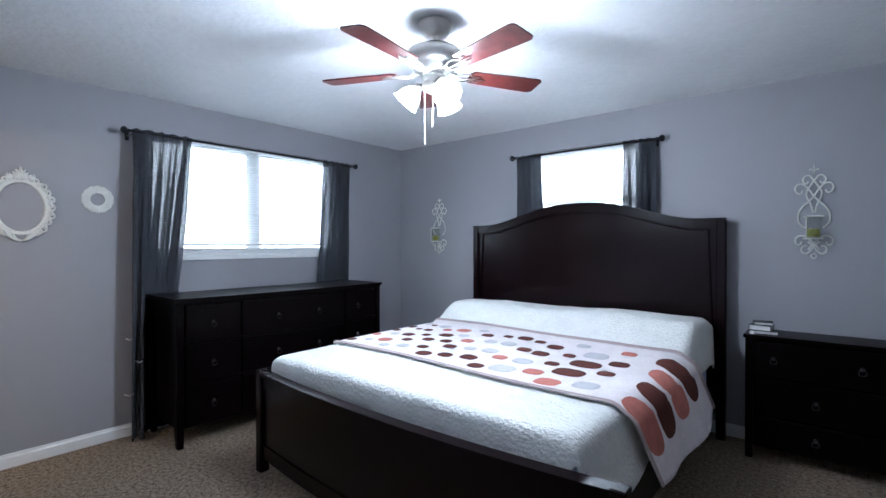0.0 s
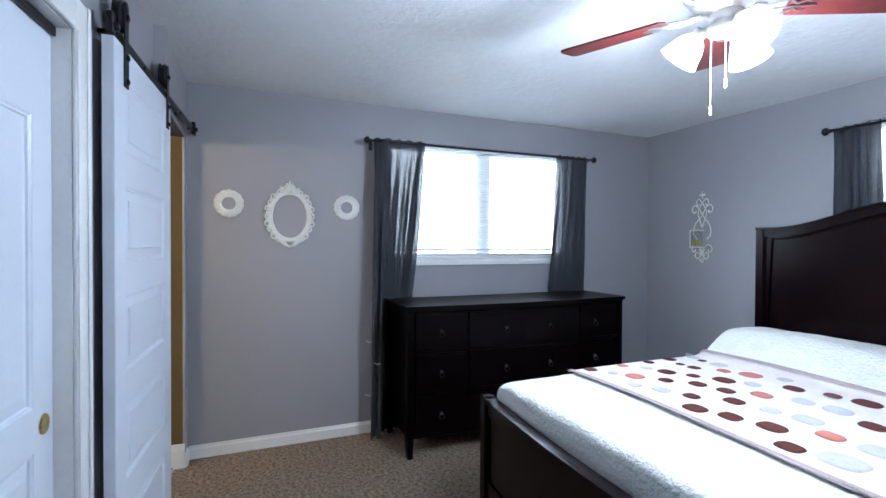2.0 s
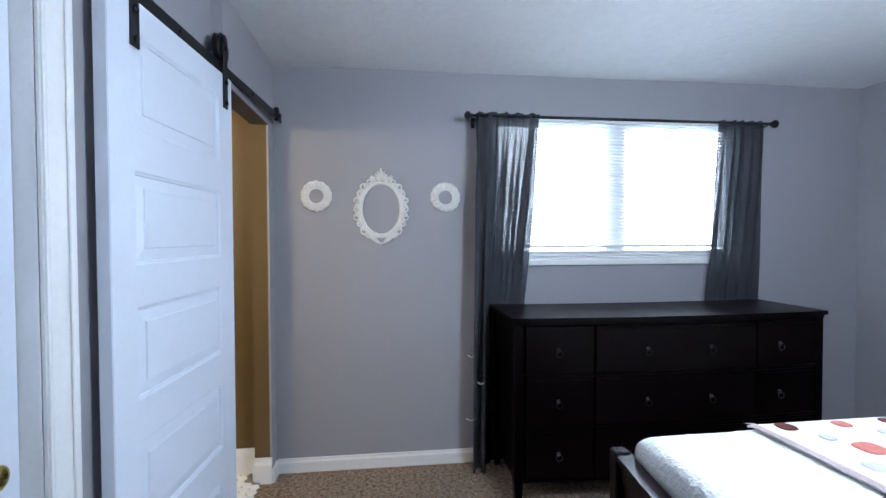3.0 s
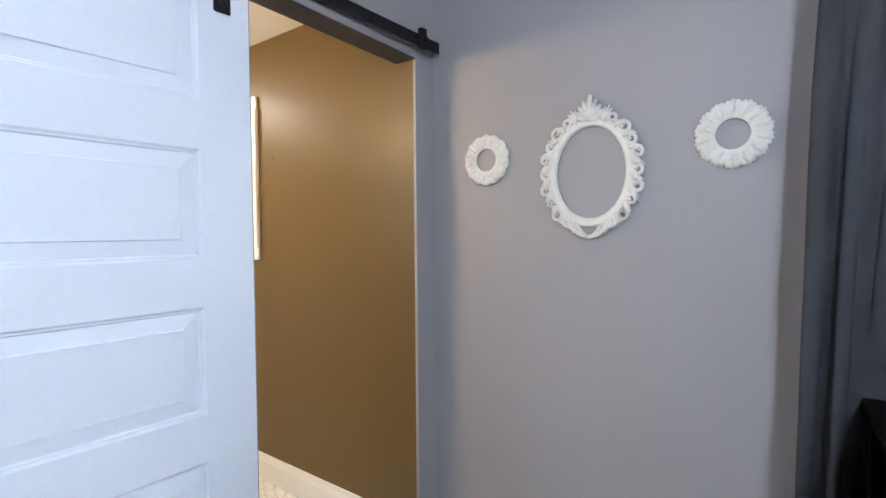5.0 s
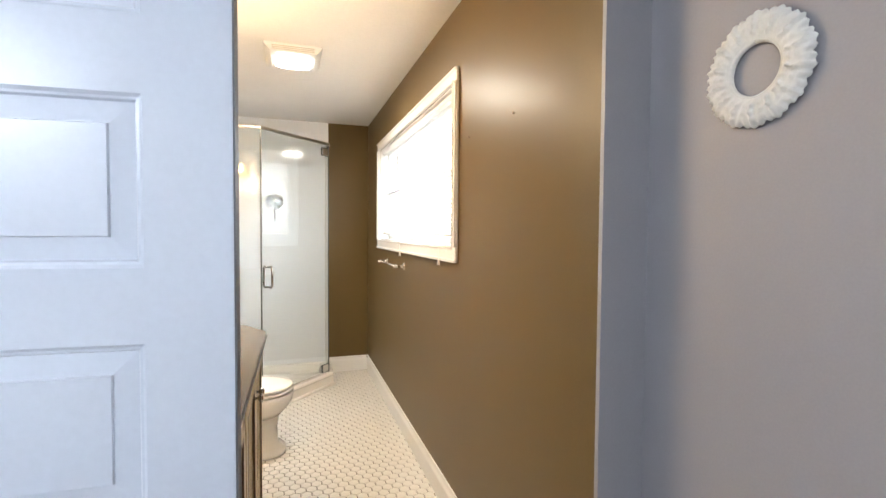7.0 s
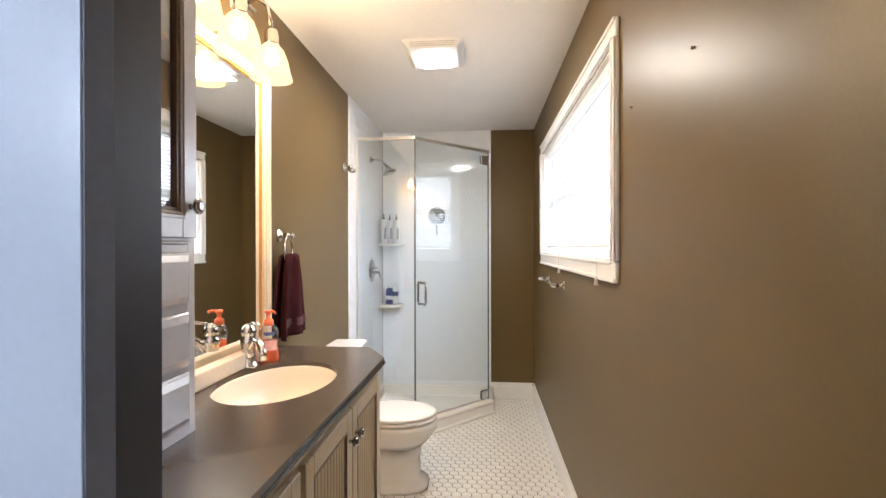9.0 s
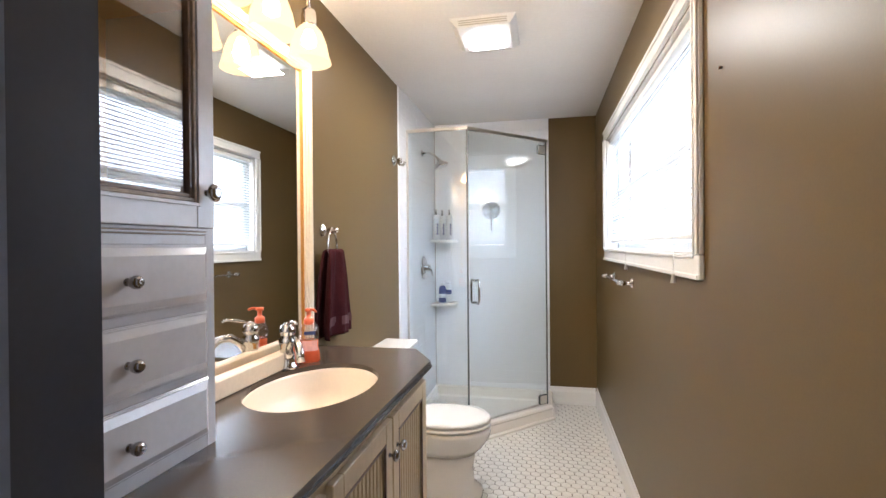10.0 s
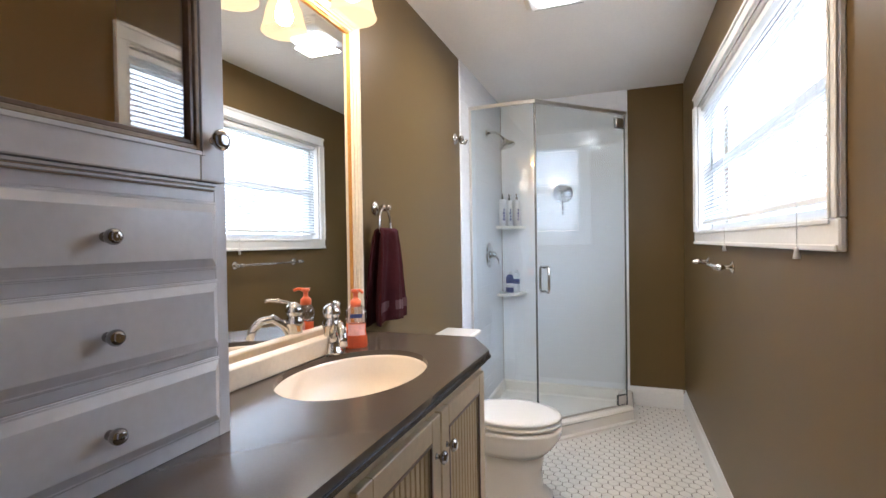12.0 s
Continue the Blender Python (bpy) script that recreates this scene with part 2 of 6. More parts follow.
structure("floor", boxes((-0.16, E + 0.1, WS, N + 0.16, -0.12, 0.0), (DOOR[0], DOOR[1], -0.075, WS, -0.12, 0.0), (DOOR[1], 1.52, -0.104, WS, -0.12, 0.0), (1.52, E + 0.1, -0.62, WS, -0.12, 0.0)), CARPET, "beige cut pile carpet", "carpet")
structure("floor_bathroom", boxes((-0.16, EB + 0.12, S - 0.12, -TH, -0.12, 0.014), (DOOR[0], DOOR[1], -TH, -0.075, -0.12, 0.014)), GROUT, "grey grout bed under white hexagon tiles", "floor")
structure("ceiling", boxes((-0.16, E + 0.1, -TH / 2, N + 0.16, H, H + 0.1), (1.52, E + 0.1, -0.62, -TH / 2, H, H + 0.1)), WHITE_CEIL, "white stippled ceiling", "ceiling")
structure("ceiling_bathroom", boxes((-0.16, EB + 0.12, S - 0.12, -TH / 2, H, H + 0.1)), BATH_CEIL, "smooth white ceiling", "ceiling")


def wall_x(x0, x1, y0, y1, hole, h=H):
    (a, b), (c, d) = hole
    return boxes((x0, x1, y0, a, 0, h), (x0, x1, b, y1, 0, h), (x0, x1, a, b, 0, c), (x0, x1, a, b, d, h))


structure("wall_west", wall_x(-0.16, 0, WS, N, OPEN_W), GREY_WALL, "plain grey painted wall", "wall")
(a, b), (c, d) = OPEN_N
structure("wall_north", boxes((-0.16, a, N, N + 0.16, 0, H), (b, E + 0.1, N, N + 0.16, 0, H), (a, b, N, N + 0.16, 0, c), (a, b, N, N + 0.16, d, H)), GREY_WALL, "plain grey painted wall", "wall")
structure("wall_east", boxes((E, E + 0.1, -0.62, N, 0, H)), GREY_WALL, "plain grey painted wall", "wall")
structure("wall_south", boxes((-0.16, DOOR[0], -0.02, WS, 0, H), (DOOR[1], DOOR[1] + 0.03, -TH, WS, 0, H), (DOOR[0], DOOR[1], -0.02, WS, DOOR[2], H)), GREY_WALL, "grey painted partition with doorway", "wall")
swing(structure("wall_south_long", boxes((DOOR[1] + 0.02, CLOSET[0], WL - 0.012, WL, 0, H), (CLOSET[0], CLOSET[1], WL - 0.012, WL, CLOSET[2], H), (CLOSET[1], E + 0.2, WL - 0.012, WL, 0, H),
                                         (CLOSET[0] - 0.05, CLOSET[1] + 0.05, WL - 0.17, WL - 0.16, 0, H)), GREY_WALL, "grey painted wall with closet opening", "wall"))
structure("wall_bathroom_north", boxes((-0.16, DOOR[0], -TH, -0.02, 0, H), (DOOR[1] + 0.031, EB + 0.12, -TH, -TH + 0.004, 0, H), (DOOR[0], DOOR[1], -TH, -0.02, DOOR[2], H)), TAN_WALL,
          "taupe painted partition with doorway", "wall")
structure("wall_bathroom_west", wall_x(-0.16, 0, S, -TH, OPEN_B), TAN_WALL, "taupe painted wall with satin sheen", "wall")
structure("wall_bathroom_south", boxes((-0.16, EB + 0.12, S - 0.12, S, 0, H)), TAN_WALL, "taupe painted wall", "wall")
structure("wall_bathroom_east", boxes((EB, EB + 0.12, S, -TH, 0, H)), TAN_WALL, "taupe painted wall", "wall")


def board(name, x0, y0, x1, y1, nx, ny, h=0.085, t=0.014, at=0.0):
    """A skirting from one corner to the other; (nx, ny) points into the room."""
    prof = [(0, 0), (t, 0), (t, h * 0.72), (t * 0.55, h * 0.86), (t * 0.45, h), (0, h)]
    bm = bmesh.new()
    v0 = [bm.verts.new((x0 + nx * p, y0 + ny * p, at + q)) for p, q in prof]
    v1 = [bm.verts.new((x1 + nx * p, y1 + ny * p, at + q)) for p, q in prof]
    bm.faces.new(v0)
    bm.faces.new(v1)
    for i in range(6):
        bm.faces.new((v0[i], v0[(i + 1) % 6], v1[(i + 1) % 6], v1[i]))
    return structure(name, bm, WHITE_TRIM, "white painted skirting board", "baseboard")

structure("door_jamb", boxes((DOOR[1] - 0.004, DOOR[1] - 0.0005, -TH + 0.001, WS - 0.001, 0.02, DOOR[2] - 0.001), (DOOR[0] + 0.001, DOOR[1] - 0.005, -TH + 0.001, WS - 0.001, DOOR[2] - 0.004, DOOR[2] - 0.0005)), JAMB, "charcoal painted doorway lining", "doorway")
board("baseboard", 0, 0.0, 0, N, 1, 0)
board("baseboard", 0.014, N, E, N, 0, -1)
board("baseboard", E, 0, E, N, -1, 0)
board("baseboard", 0.014, WS, DOOR[0], WS, 0, 1)
board("baseboard", 0, -TH, 0, S, 1, 0, h=0.150, at=0.012)
board("baseboard", 0.014, S, 0.40, S, 0, 1, h=0.150, at=0.012)
board("baseboard", 0.014, -TH, DOOR[0], -TH, 0, -1, h=0.150, at=0.012)
board("baseboard", DOOR[0], WS, DOOR[0], -TH, 1, 0, h=0.150, at=0.001)

# ---- windows and blinds ----
def window(name, axis, lo, hi, z0, z1, wall, out, split, frame_w=0.05):
    """A vinyl window in the wall's opening. axis: the one its width runs along; out: the sign of outdoors; split: "side" or "hung"."""
    win = base_of(name, (wall, (lo + hi) / 2, z0) if axis == "y" else ((lo + hi) / 2, wall, z0), "white vinyl window", "window")
    win["kind"] = "structure"

    def slab(p0, p1, q0, q1, r0, r1, bevel=0.003):
        w0, w1 = sorted((wall + out * r0, wall + out * r1))
        a = (w0, w1, p0, p1, q0, q1) if axis == "y" else (p0, p1, w0, w1, q0, q1)
        return boxes(a, bevel=bevel)

    def many(*rows):
        bm = bmesh.new()
        for p0, p1, q0, q1, r0, r1 in rows:
            w0, w1 = sorted((wall + out * r0, wall + out * r1))
            box(bm, *((w0, w1, p0, p1, q0, q1) if axis == "y" else (p0, p1, w0, w1, q0, q1)), bevel=0.003)
        return bm
    f = frame_w
    part("window_frame", many((lo, hi, z0, z0 + f, 0.07, 0.13), (lo, hi, z1 - f, z1, 0.07, 0.13), (lo, lo + f, z0 + f, z1 - f, 0.07, 0.13), (hi - f, hi, z0 + f, z1 - f, 0.07, 0.13)), WHITE_TRIM, win)
    if split == "side":
        mid = (lo + hi) / 2
        part("mullion", slab(mid - 0.065, mid + 0.065, z0 + f, z1 - f, 0.07, 0.12), WHITE_TRIM, win)
        panes = ((lo + f, mid - 0.065, z0 + f, z1 - f), (mid + 0.065, hi - f, z0 + f, z1 - f))
    else:
        mid = (z0 + z1) / 2
        part("meeting_rail", slab(lo + f, hi - f, mid - 0.02, mid + 0.02, 0.07, 0.12), WHITE_TRIM, win)
        panes = ((lo + f, hi - f, z0 + f, mid - 0.02), (lo + f, hi - f, mid + 0.02, z1 - f))
    for p in panes:
        pane = part("pane", slab(*p, 0.098, 0.102, bevel=0), PANE, win)
        pane.visible_shadow = False
    return win, slab


def blind(axis, lo, hi, z0, z1, wall, out, at, tilt, pitch=0.021, cord=()):
    """A slatted blind hung in the opening, at metres out from the wall's face."""
    c = wall + out * at
    th = base_of("window_blind", (c, (lo + hi) / 2, z1) if axis == "y" else ((lo + hi) / 2, c, z1), "white slatted mini blind, lowered", "blind")

    def bar(p0, p1, q0, q1, r):
        return boxes((c - r, c + r, p0, p1, q0, q1) if axis == "y" else (p0, p1, c - r, c + r, q0, q1), bevel=0.002)
    part("headrail", bar(lo + 0.004, hi - 0.004, z1 - 0.03, z1 - 0.002, 0.014), WHITE_TRIM, th)
    part("bottom_rail", bar(lo + 0.006, hi - 0.006, z0 + 0.004, z0 + 0.02, 0.012), WHITE_TRIM, th)
    w = 0.0125
    bm = bmesh.new()
    prof = [(-w, 0.0), (-w * 0.4, 0.0022), (w * 0.4, 0.0022), (w, 0.0), (w * 0.4, 0.0014), (-w * 0.4, 0.0014)]
    ca, sa = math.cos(radians(tilt)), math.sin(radians(tilt))
    prof = [(p * ca - q * sa, p * sa + q * ca) for p, q in prof]
    half = (hi - lo) / 2 - 0.008
    v0 = [bm.verts.new((p * out, -half, q) if axis == "y" else (-half, p * out, q)) for p, q in prof]
    v1 = [bm.verts.new((p * out, half, q) if axis == "y" else (half, p * out, q)) for p, q in prof]
    bm.faces.new(v0)
    bm.faces.new(v1)
    for i in range(6):
        bm.faces.new((v0[i], v0[(i + 1) % 6], v1[(i + 1) % 6], v1[i]))
    bmesh.ops.recalc_face_normals(bm, faces=bm.faces)
    me = bpy.data.meshes.new("slat")
    bm.to_mesh(me)
    bm.free()
    me.materials.append(SLAT)
    z = z0 + 0.026
    mid = (lo + hi) / 2
    while z < z1 - 0.04:
        s = new("slat", me)
        s.parent = th
        s.location = (0, 0, z - z1)
        z += pitch
    for f in (0.12, 0.5, 0.88):
        p = lo + (hi - lo) * f
        bm = bmesh.new()
        for r in (-0.012, 0.012):
            box(bm, *((c + r - 0.0006, c + r + 0.0006, p, p + 0.0012, z0 + 0.01, z1 - 0.02) if axis == "y" else (p, p + 0.0012, c + r - 0.0006, c + r + 0.0006, z0 + 0.01, z1 - 0.02)))
        part("ladder_cord", bm, WHITE_TRIM, th)
    for p, zb in cord:
        bm = bmesh.new()
        x, y = (wall + 0.03, p) if axis == "y" else (p, wall)
        tube(bm, [(x, y, z1 - 0.02), (x, y, zb)], 0.0012, 5)
        part("pull_cord", bm, WHITE_TRIM, th)
        bm = bmesh.new()
        lathe(bm, [(0.003, 0.03), (0.005, 0.026), (0.009, 0.0), (0.0, -0.001)], (x, y, zb - 0.03), 10)
        part("cord_tassel", bm, WHITE_TRIM, th, smooth=True)
    return th


(a, b), (c, d) = OPEN_W
win, slab = window("window_1", "y", a, b, c, d, 0, -1, "side")
part("window_sill", slab(a - 0.02, b + 0.02, c - 0.03, c + 0.004, -0.022, 0.07), WHITE_TRIM, win)
for q0, q1, r in ((0.004, 0.022, -0.006), (0.026, 0.040, 0.004), (0.044, 0.062, 0.012)):
    part("stool_step", slab(a, b, c + q0, c + q1, r, 0.07), WHITE_TRIM, win)
blind("y", a + 0.01, b - 0.01, c + 0.075, d, 0, -1, 0.035, 38)
(a, b), (c, d) = OPEN_N
win, slab = window("window_2", "x", a, b, c, d, N, 1, "hung")
part("window_sill", slab(a - 0.02, b + 0.02, c - 0.03, c + 0.004, -0.022, 0.07), WHITE_TRIM, win)
blind("x", a + 0.01, b - 0.01, c + 0.02, d, N, 1, 0.035, 38)
(a, b), (c, d) = OPEN_B
win, slab = window("window_3", "y", a, b, c, d, 0, -1, "hung", 0.04)
for nm, row, lip in (("casing_top", (a - 0.060, b + 0.054, d, d + 0.064), (a - 0.01, b + 0.01, d, d + 0.012)), ("casing_bottom", (a - 0.060, b + 0.054, c - 0.073, c), (a - 0.01, b + 0.01, c - 0.012, c)),
                     ("casing_side", (a - 0.060, a, c, d), (a - 0.012, a, c, d)), ("casing_side", (b, b + 0.054, c, d), (b, b + 0.012, c, d))):
    cs = part(nm, slab(*row, -0.016, 0.0, bevel=0.004), WHITE_TRIM, win)
    part("casing_lip", slab(*lip, -0.021, -0.0165, bevel=0.002), WHITE_TRIM, cs)
    (p0, p1, q0, q1) = row
    o = {"casing_top": (p0, p1, q1 - 0.016, q1), "casing_bottom": (p0, p1, q0, q0 + 0.016)}.get(nm, (p0, p0 + 0.016, q0, q1) if p0 < a - 0.03 else (p1 - 0.016, p1, q0, q1))
    part("casing_band", slab(*o, -0.0235, -0.0165, bevel=0.003), WHITE_TRIM, cs)
part("jamb_liner", (lambda bm: [box(bm, *r) for r in ((-0.07, 0.0, a, b, c, c + 0.008), (-0.07, 0.0, a, b, d - 0.008, d), (-0.07, 0.0, a, a + 0.008, c + 0.008, d - 0.008), (-0.07, 0.0, b - 0.008, b, c + 0.008, d - 0.008))] and bm)(bmesh.new()), WHITE_TRIM, win)
blind("y", a + 0.014, b - 0.014, c + 0.042, d - 0.009, 0, -1, 0.03, 42, cord=((-1.42, 1.265), (-2.3, 1.265)))


# ---- curtains and rods ----
def curtain(axis, lo, hi, lo_b, hi_b, at, top, bottom, folds, side, seed, label):
    """A hanging with soft folds; at: its distance line; side: +1 or -1, into the room."""
    rnd = random.Random(seed)
    ph = [rnd.uniform(0, 6.28) for _ in range(4)]

    def fn(u, v, back=0.0):
        z = top + 0.02 - (top + 0.02 - bottom) * v
        s = lo + (hi - lo) * u + (lo_b + (hi_b - lo_b) * u - lo - (hi - lo) * u) * min(1, v * 1.1) ** 0.8
        deep = 0.024 + 0.030 * min(1, v * 3)
        w = math.sin(6.283 * folds * u + ph[0] + 0.9 * math.sin(2.1 * v + ph[1])) + 0.4 * math.sin(6.283 * folds * 2.3 * u + ph[2] + 1.5 * v)
        p = 6.283 * folds * u + ph[0] + 0.9 * math.sin(2.1 * v + ph[1])
        s += (hi - lo) / folds * (0.30 * math.sin(2 * p) * min(1, 0.35 + 3 * v) + 0.08 * math.sin(0.5 * p + ph[3]))
        r = at + side * (deep * w * 0.75 + back)
        if axis == "y":
            k = min(1, max(0, (2.05 - z) / 1.03)) ** 1.2 * min(1, max(0, (s - 1.235) / 0.07))
            r = r * (1 - k) + (0.022 + 0.007 * w) * k
        z += (0.004 * math.sin(6.283 * folds * u + ph[1])) if v == 0 else 0
        return (r, s, z) if axis == "y" else (s, r, z)
    bm = bmesh.new()
    sheet(bm, fn, folds * 22, 44)
    ob = finish("curtain", bm, CURTAIN, True)
    so = ob.modifiers.new("thick", "SOLIDIFY")
    so.thickness = 0.0015
    return tagged(ob, label, "curtain", "window curtains")


def rod(axis, lo, hi, at, z, wall, side):
    p = (lambda s, r, q: (r, s, q)) if axis == "y" else (lambda s, r, q: (s, r, q))
    th = base_of("curtain_rod", p((lo + hi) / 2, at, z), "thin black curtain rod with round finials, on wall brackets", "curtain rod", "curtain rods")
    part("rod", tube(bmesh.new(), [p(lo, at, z), p(hi, at, z)], 0.009, 12), BLACK, th, smooth=True)
    for s, q in ((lo, -1), (hi, 1)):
        bm = bmesh.new()
        m = Matrix.Translation(p(s, at, z)) @ (pose(0, 0, 0, -90 * q, 0, 0) if axis == "y" else pose(0, 0, 0, 0, 90 * q, 0))
        lathe(bm, [(0.011, -0.01), (0.013, 0.0), (0.010, 0.006), (0.022, 0.012), (0.026, 0.022), (0.024, 0.034), (0.012, 0.044), (0.0, 0.047)], sides=16, m=m)
        part("finial", bm, BLACK, th, smooth=True)
        bm = bmesh.new()
        s2 = s - q * 0.03
        tube(bm, [p(s2, at, z - 0.012), p(s2, (at + wall) / 2, z - 0.016), p(s2, wall, z - 0.014)], 0.005, 8)
        w0, w1 = sorted((wall, wall + side * 0.006))
        box(bm, *((w0, w1, s2 - 0.012, s2 + 0.012, z - 0.045, z + 0.02) if axis == "y" else (s2 - 0.012, s2 + 0.012, w0, w1, z - 0.045, z + 0.02)))
        part("bracket", bm, BLACK, th)
    return th


rod("y", 1.165, 3.13, 0.135, 2.145, 0, 1)
rod("x", 1.57, 2.83, 3.85, 2.155, N, -1)
curtain("y", 1.185, 1.585, 1.175, 1.46, 0.135, 2.145, 0.012, 5, 1, 1, "slate grey curtain hanging to the carpet beside the dresser")
curtain("y", 2.80, 3.12, 2.74, 3.14, 0.10, 2.145, 0.012, 5, 1, 2, "slate grey curtain falling behind the dresser")
curtain("x", 1.585, 1.83, 1.62, 1.84, 3.887, 2.155, 0.30, 4, -1, 3, "slate grey curtain falling behind the headboard, pulled open")
curtain("x", 2.56, 2.81, 2.60, 2.80, 3.887, 2.155, 0.30, 4, -1, 4, "slate grey curtain gathered behind the headboard")


# ---- bed ----
def bed():
    th = base_of("bed", (2.21, 2.65, 0), "king size espresso wood bed with arched headboard and low bowed footboard", "bed")
    x0, x1, yb = 1.137, 3.28, 3.80
    mid, n = (x0 + x1) / 2, 40

    def top(x):
        u = abs(x - mid) / ((x1 - x0) / 2)
        if u > 0.86:
            return 1.525
        return 1.525 + 0.16 * 0.5 * (1 + math.cos(math.pi * min(1, (u / 0.86) ** 1.25)))
    arc = [(x0 + (x1 - x0) * k / n, top(x0 + (x1 - x0) * k / n)) for k in range(n + 1)]
    bm = bmesh.new()
    prism(bm, [(x0, 0.25)] + arc + [(x1, 0.25)], yb + 0.012, yb + 0.045, "y")
    part("headboard_panel", bm, ESPRESSO, th)
    bm = bmesh.new()
    for i in range(n):
        (a, za), (b, zb) = arc[i], arc[i + 1]
        prism(bm, [(a, za - 0.055), (a, za), (b, zb), (b, zb - 0.055)], yb - 0.006, yb + 0.016, "y")
    part("headboard_rim", bm, ESPRESSO, th)
    bm = bmesh.new()
    for i in range(n):
        (a, za), (b, zb) = arc[i], arc[i + 1]
        prism(bm, [(a, za), (a, za + 0.014), (b, zb + 0.014), (b, zb)], yb - 0.018, yb + 0.055, "y")
    part("headboard_cap", bm, ESPRESSO, th)
    bm = tube(bmesh.new(), [(x0 + 0.075, yb + 0.008, 0.6)] + [(x, yb + 0.006, z - 0.068) for x, z in arc[2:-2]] + [(x1 - 0.075, yb + 0.008, 0.6)], 0.006, 6)
    part("headboard_bead", bm, ESPRESSO, th, smooth=True)
    for a in (x0, x1 - 0.055):
        part("headboard_stile", boxes((a, a + 0.055, yb - 0.012, yb + 0.05, 0, 1.525), bevel=0.004), ESPRESSO, th)
    part("headboard_bottom_rail", boxes((x0 + 0.055, x1 - 0.055, yb - 0.004, yb + 0.012, 0.42, 0.5), bevel=0.003), ESPRESSO, th)
    f0, f1, yf = 1.20, 3.385, 1.525

    def bow(x):
        u = (x - (f0 + f1) / 2) / ((f1 - f0) / 2)
        return yf - 0.07 * (1 - u * u)
    n = 24
    xs = [f0 + 0.05 + (f1 - f0 - 0.1) * k / n for k in range(n + 1)]

    def curved(lo, hi, front, back):
        bm = bmesh.new()
        prism(bm, [(x, bow(x) + front) for x in xs] + [(x, bow(x) + back) for x in xs[::-1]], lo, hi)
        return bm
    part("footboard_panel", curved(0.10, 0.56, 0.008, 0.03), ESPRESSO, th)
    part("footboard_cap", curved(0.575, 0.60, -0.012, 0.05), ESPRESSO, th)
    part("footboard_rail", curved(0.515, 0.575, 0.0, 0.034), ESPRESSO, th)
    part("footboard_rail", curved(0.09, 0.17, 0.0, 0.034), ESPRESSO, th)
    for a in (f0, f1 - 0.055):
        bm = bmesh.new()
        box(bm, a, a + 0.055, yf - 0.02, yf + 0.04, 0, 0.607, bevel=0.005)
        part("footboard_post", bm, ESPRESSO, th)
    for a in (1.235, 3.20):
        part("side_rail", boxes((a, a + 0.03, yf + 0.04, yb - 0.012, 0.20, 0.42), bevel=0.004), ESPRESSO, th)
    part("slat_deck", boxes((1.265, 3.20, yf + 0.05, yb - 0.02, 0.24, 0.30)), ESPRESSO, th)
    return th


bed()
matt = base_of("mattress", (2.21, 2.65, 0.3), "thick mattress under pale fitted sheet", "mattress")
bm = bmesh.new()
box(bm, 1.29, 3.18, 1.60, 3.77, 0.303, 0.665, bevel=0.05, segments=3)
part("mattress_body", bm, SHEET, matt, smooth=True)
bm = sheet(bmesh.new(), lambda u, v: (1.262 + 1.96 * u, 1.556 + 0.052 * v, 0.535 + 0.045 * math.sin(1.5 * v) + 0.004 * math.sin(23 * u + 3 * v)), 60, 6)
part("tucked_sheet", bm, SHEET, matt, "pale blue sheet tucked behind the footboard", True)


def lie(x, y):
    """Height of the made bed's surface."""
    z = 0.70
    if y > 2.95:
        t = min(1, (y - 2.95) / 0.35)
        z += 0.170 * (3 * t * t - 2 * t ** 3)
    if y > 3.45:
        z -= 0.045 * ((y - 3.45) / 0.3) ** 2
    z += 0.012 * math.sin(2.6 * x + 0.4) * math.sin(1.9 * y) + 0.02 * math.exp(-((x - 1.75) ** 2 + (y - 3.35) ** 2) / 0.06) + 0.02 * math.exp(-((x - 2.7) ** 2 + (y - 3.35) ** 2) / 0.07)
    return z


def over(s, y, off, hang_w, hang_e, w=0.965, mid=2.25):
    """Bedding across the bed: s runs from the west hem to the east hem, 0 at the middle."""
    r = 0.07
    a = abs(s)
    sign = 1 if s > 0 else -1
    flat_w = w - r
    if a <= flat_w:
        return mid + s, lie(mid + s, y) + off
    d = a - flat_w
    q = r * math.pi / 2
    base = lie(mid + sign * flat_w, y)
    if d < q:
        t = d / r
        return mid + sign * (flat_w + (r + off) * math.sin(t)), base - r + (r + off) * math.cos(t)
    wave = 0.018 * math.sin(9 * y + 2) * min(1, (d - q) * 4)
    return mid + sign * (w + off + 0.10 * (d - q) + wave), base - r - (d - q)


def quilt_pt(u, v):
    run = 2.345 * v
    drop = 0.0
    if run < 0.13:
        y, drop = 1.562, 0.04 + 0.13 - run
    elif run < 0.193:
        t = (run - 0.13) / 0.04
        y, drop = 1.602 - 0.04 * math.cos(t), 0.04 * (1 - math.sin(t))
    else:
        y = 1.602 + run - 0.193
    west, east = 0.965 + 0.25, 0.965 + 0.30 + 0.04 * math.sin(5 * y)
    s = -west + (west + east) * u
    x, z = over(s, y, 0.0, 0, 0)
    if drop and abs(x - 2.25) > 0.9:
        drop *= max(0.0, 1 - (abs(x - 2.25) - 0.9) / 0.08)
    lump = noise.noise(Vector((x * 9, y * 9, z * 9))) * 0.004 + noise.noise(Vector((x * 31, y * 31, z * 31))) * 0.003
    return x, y, z - drop + lump


bm = sheet(bmesh.new(), quilt_pt, 180, 150)
ob = tagged(finish("quilt", bm, QUILT, True), "white quilted bedspread over pillows, hanging at the bedsides", "bedspread")
so = ob.modifiers.new("thick", "SOLIDIFY")
so.thickness, so.offset = 0.012, -1

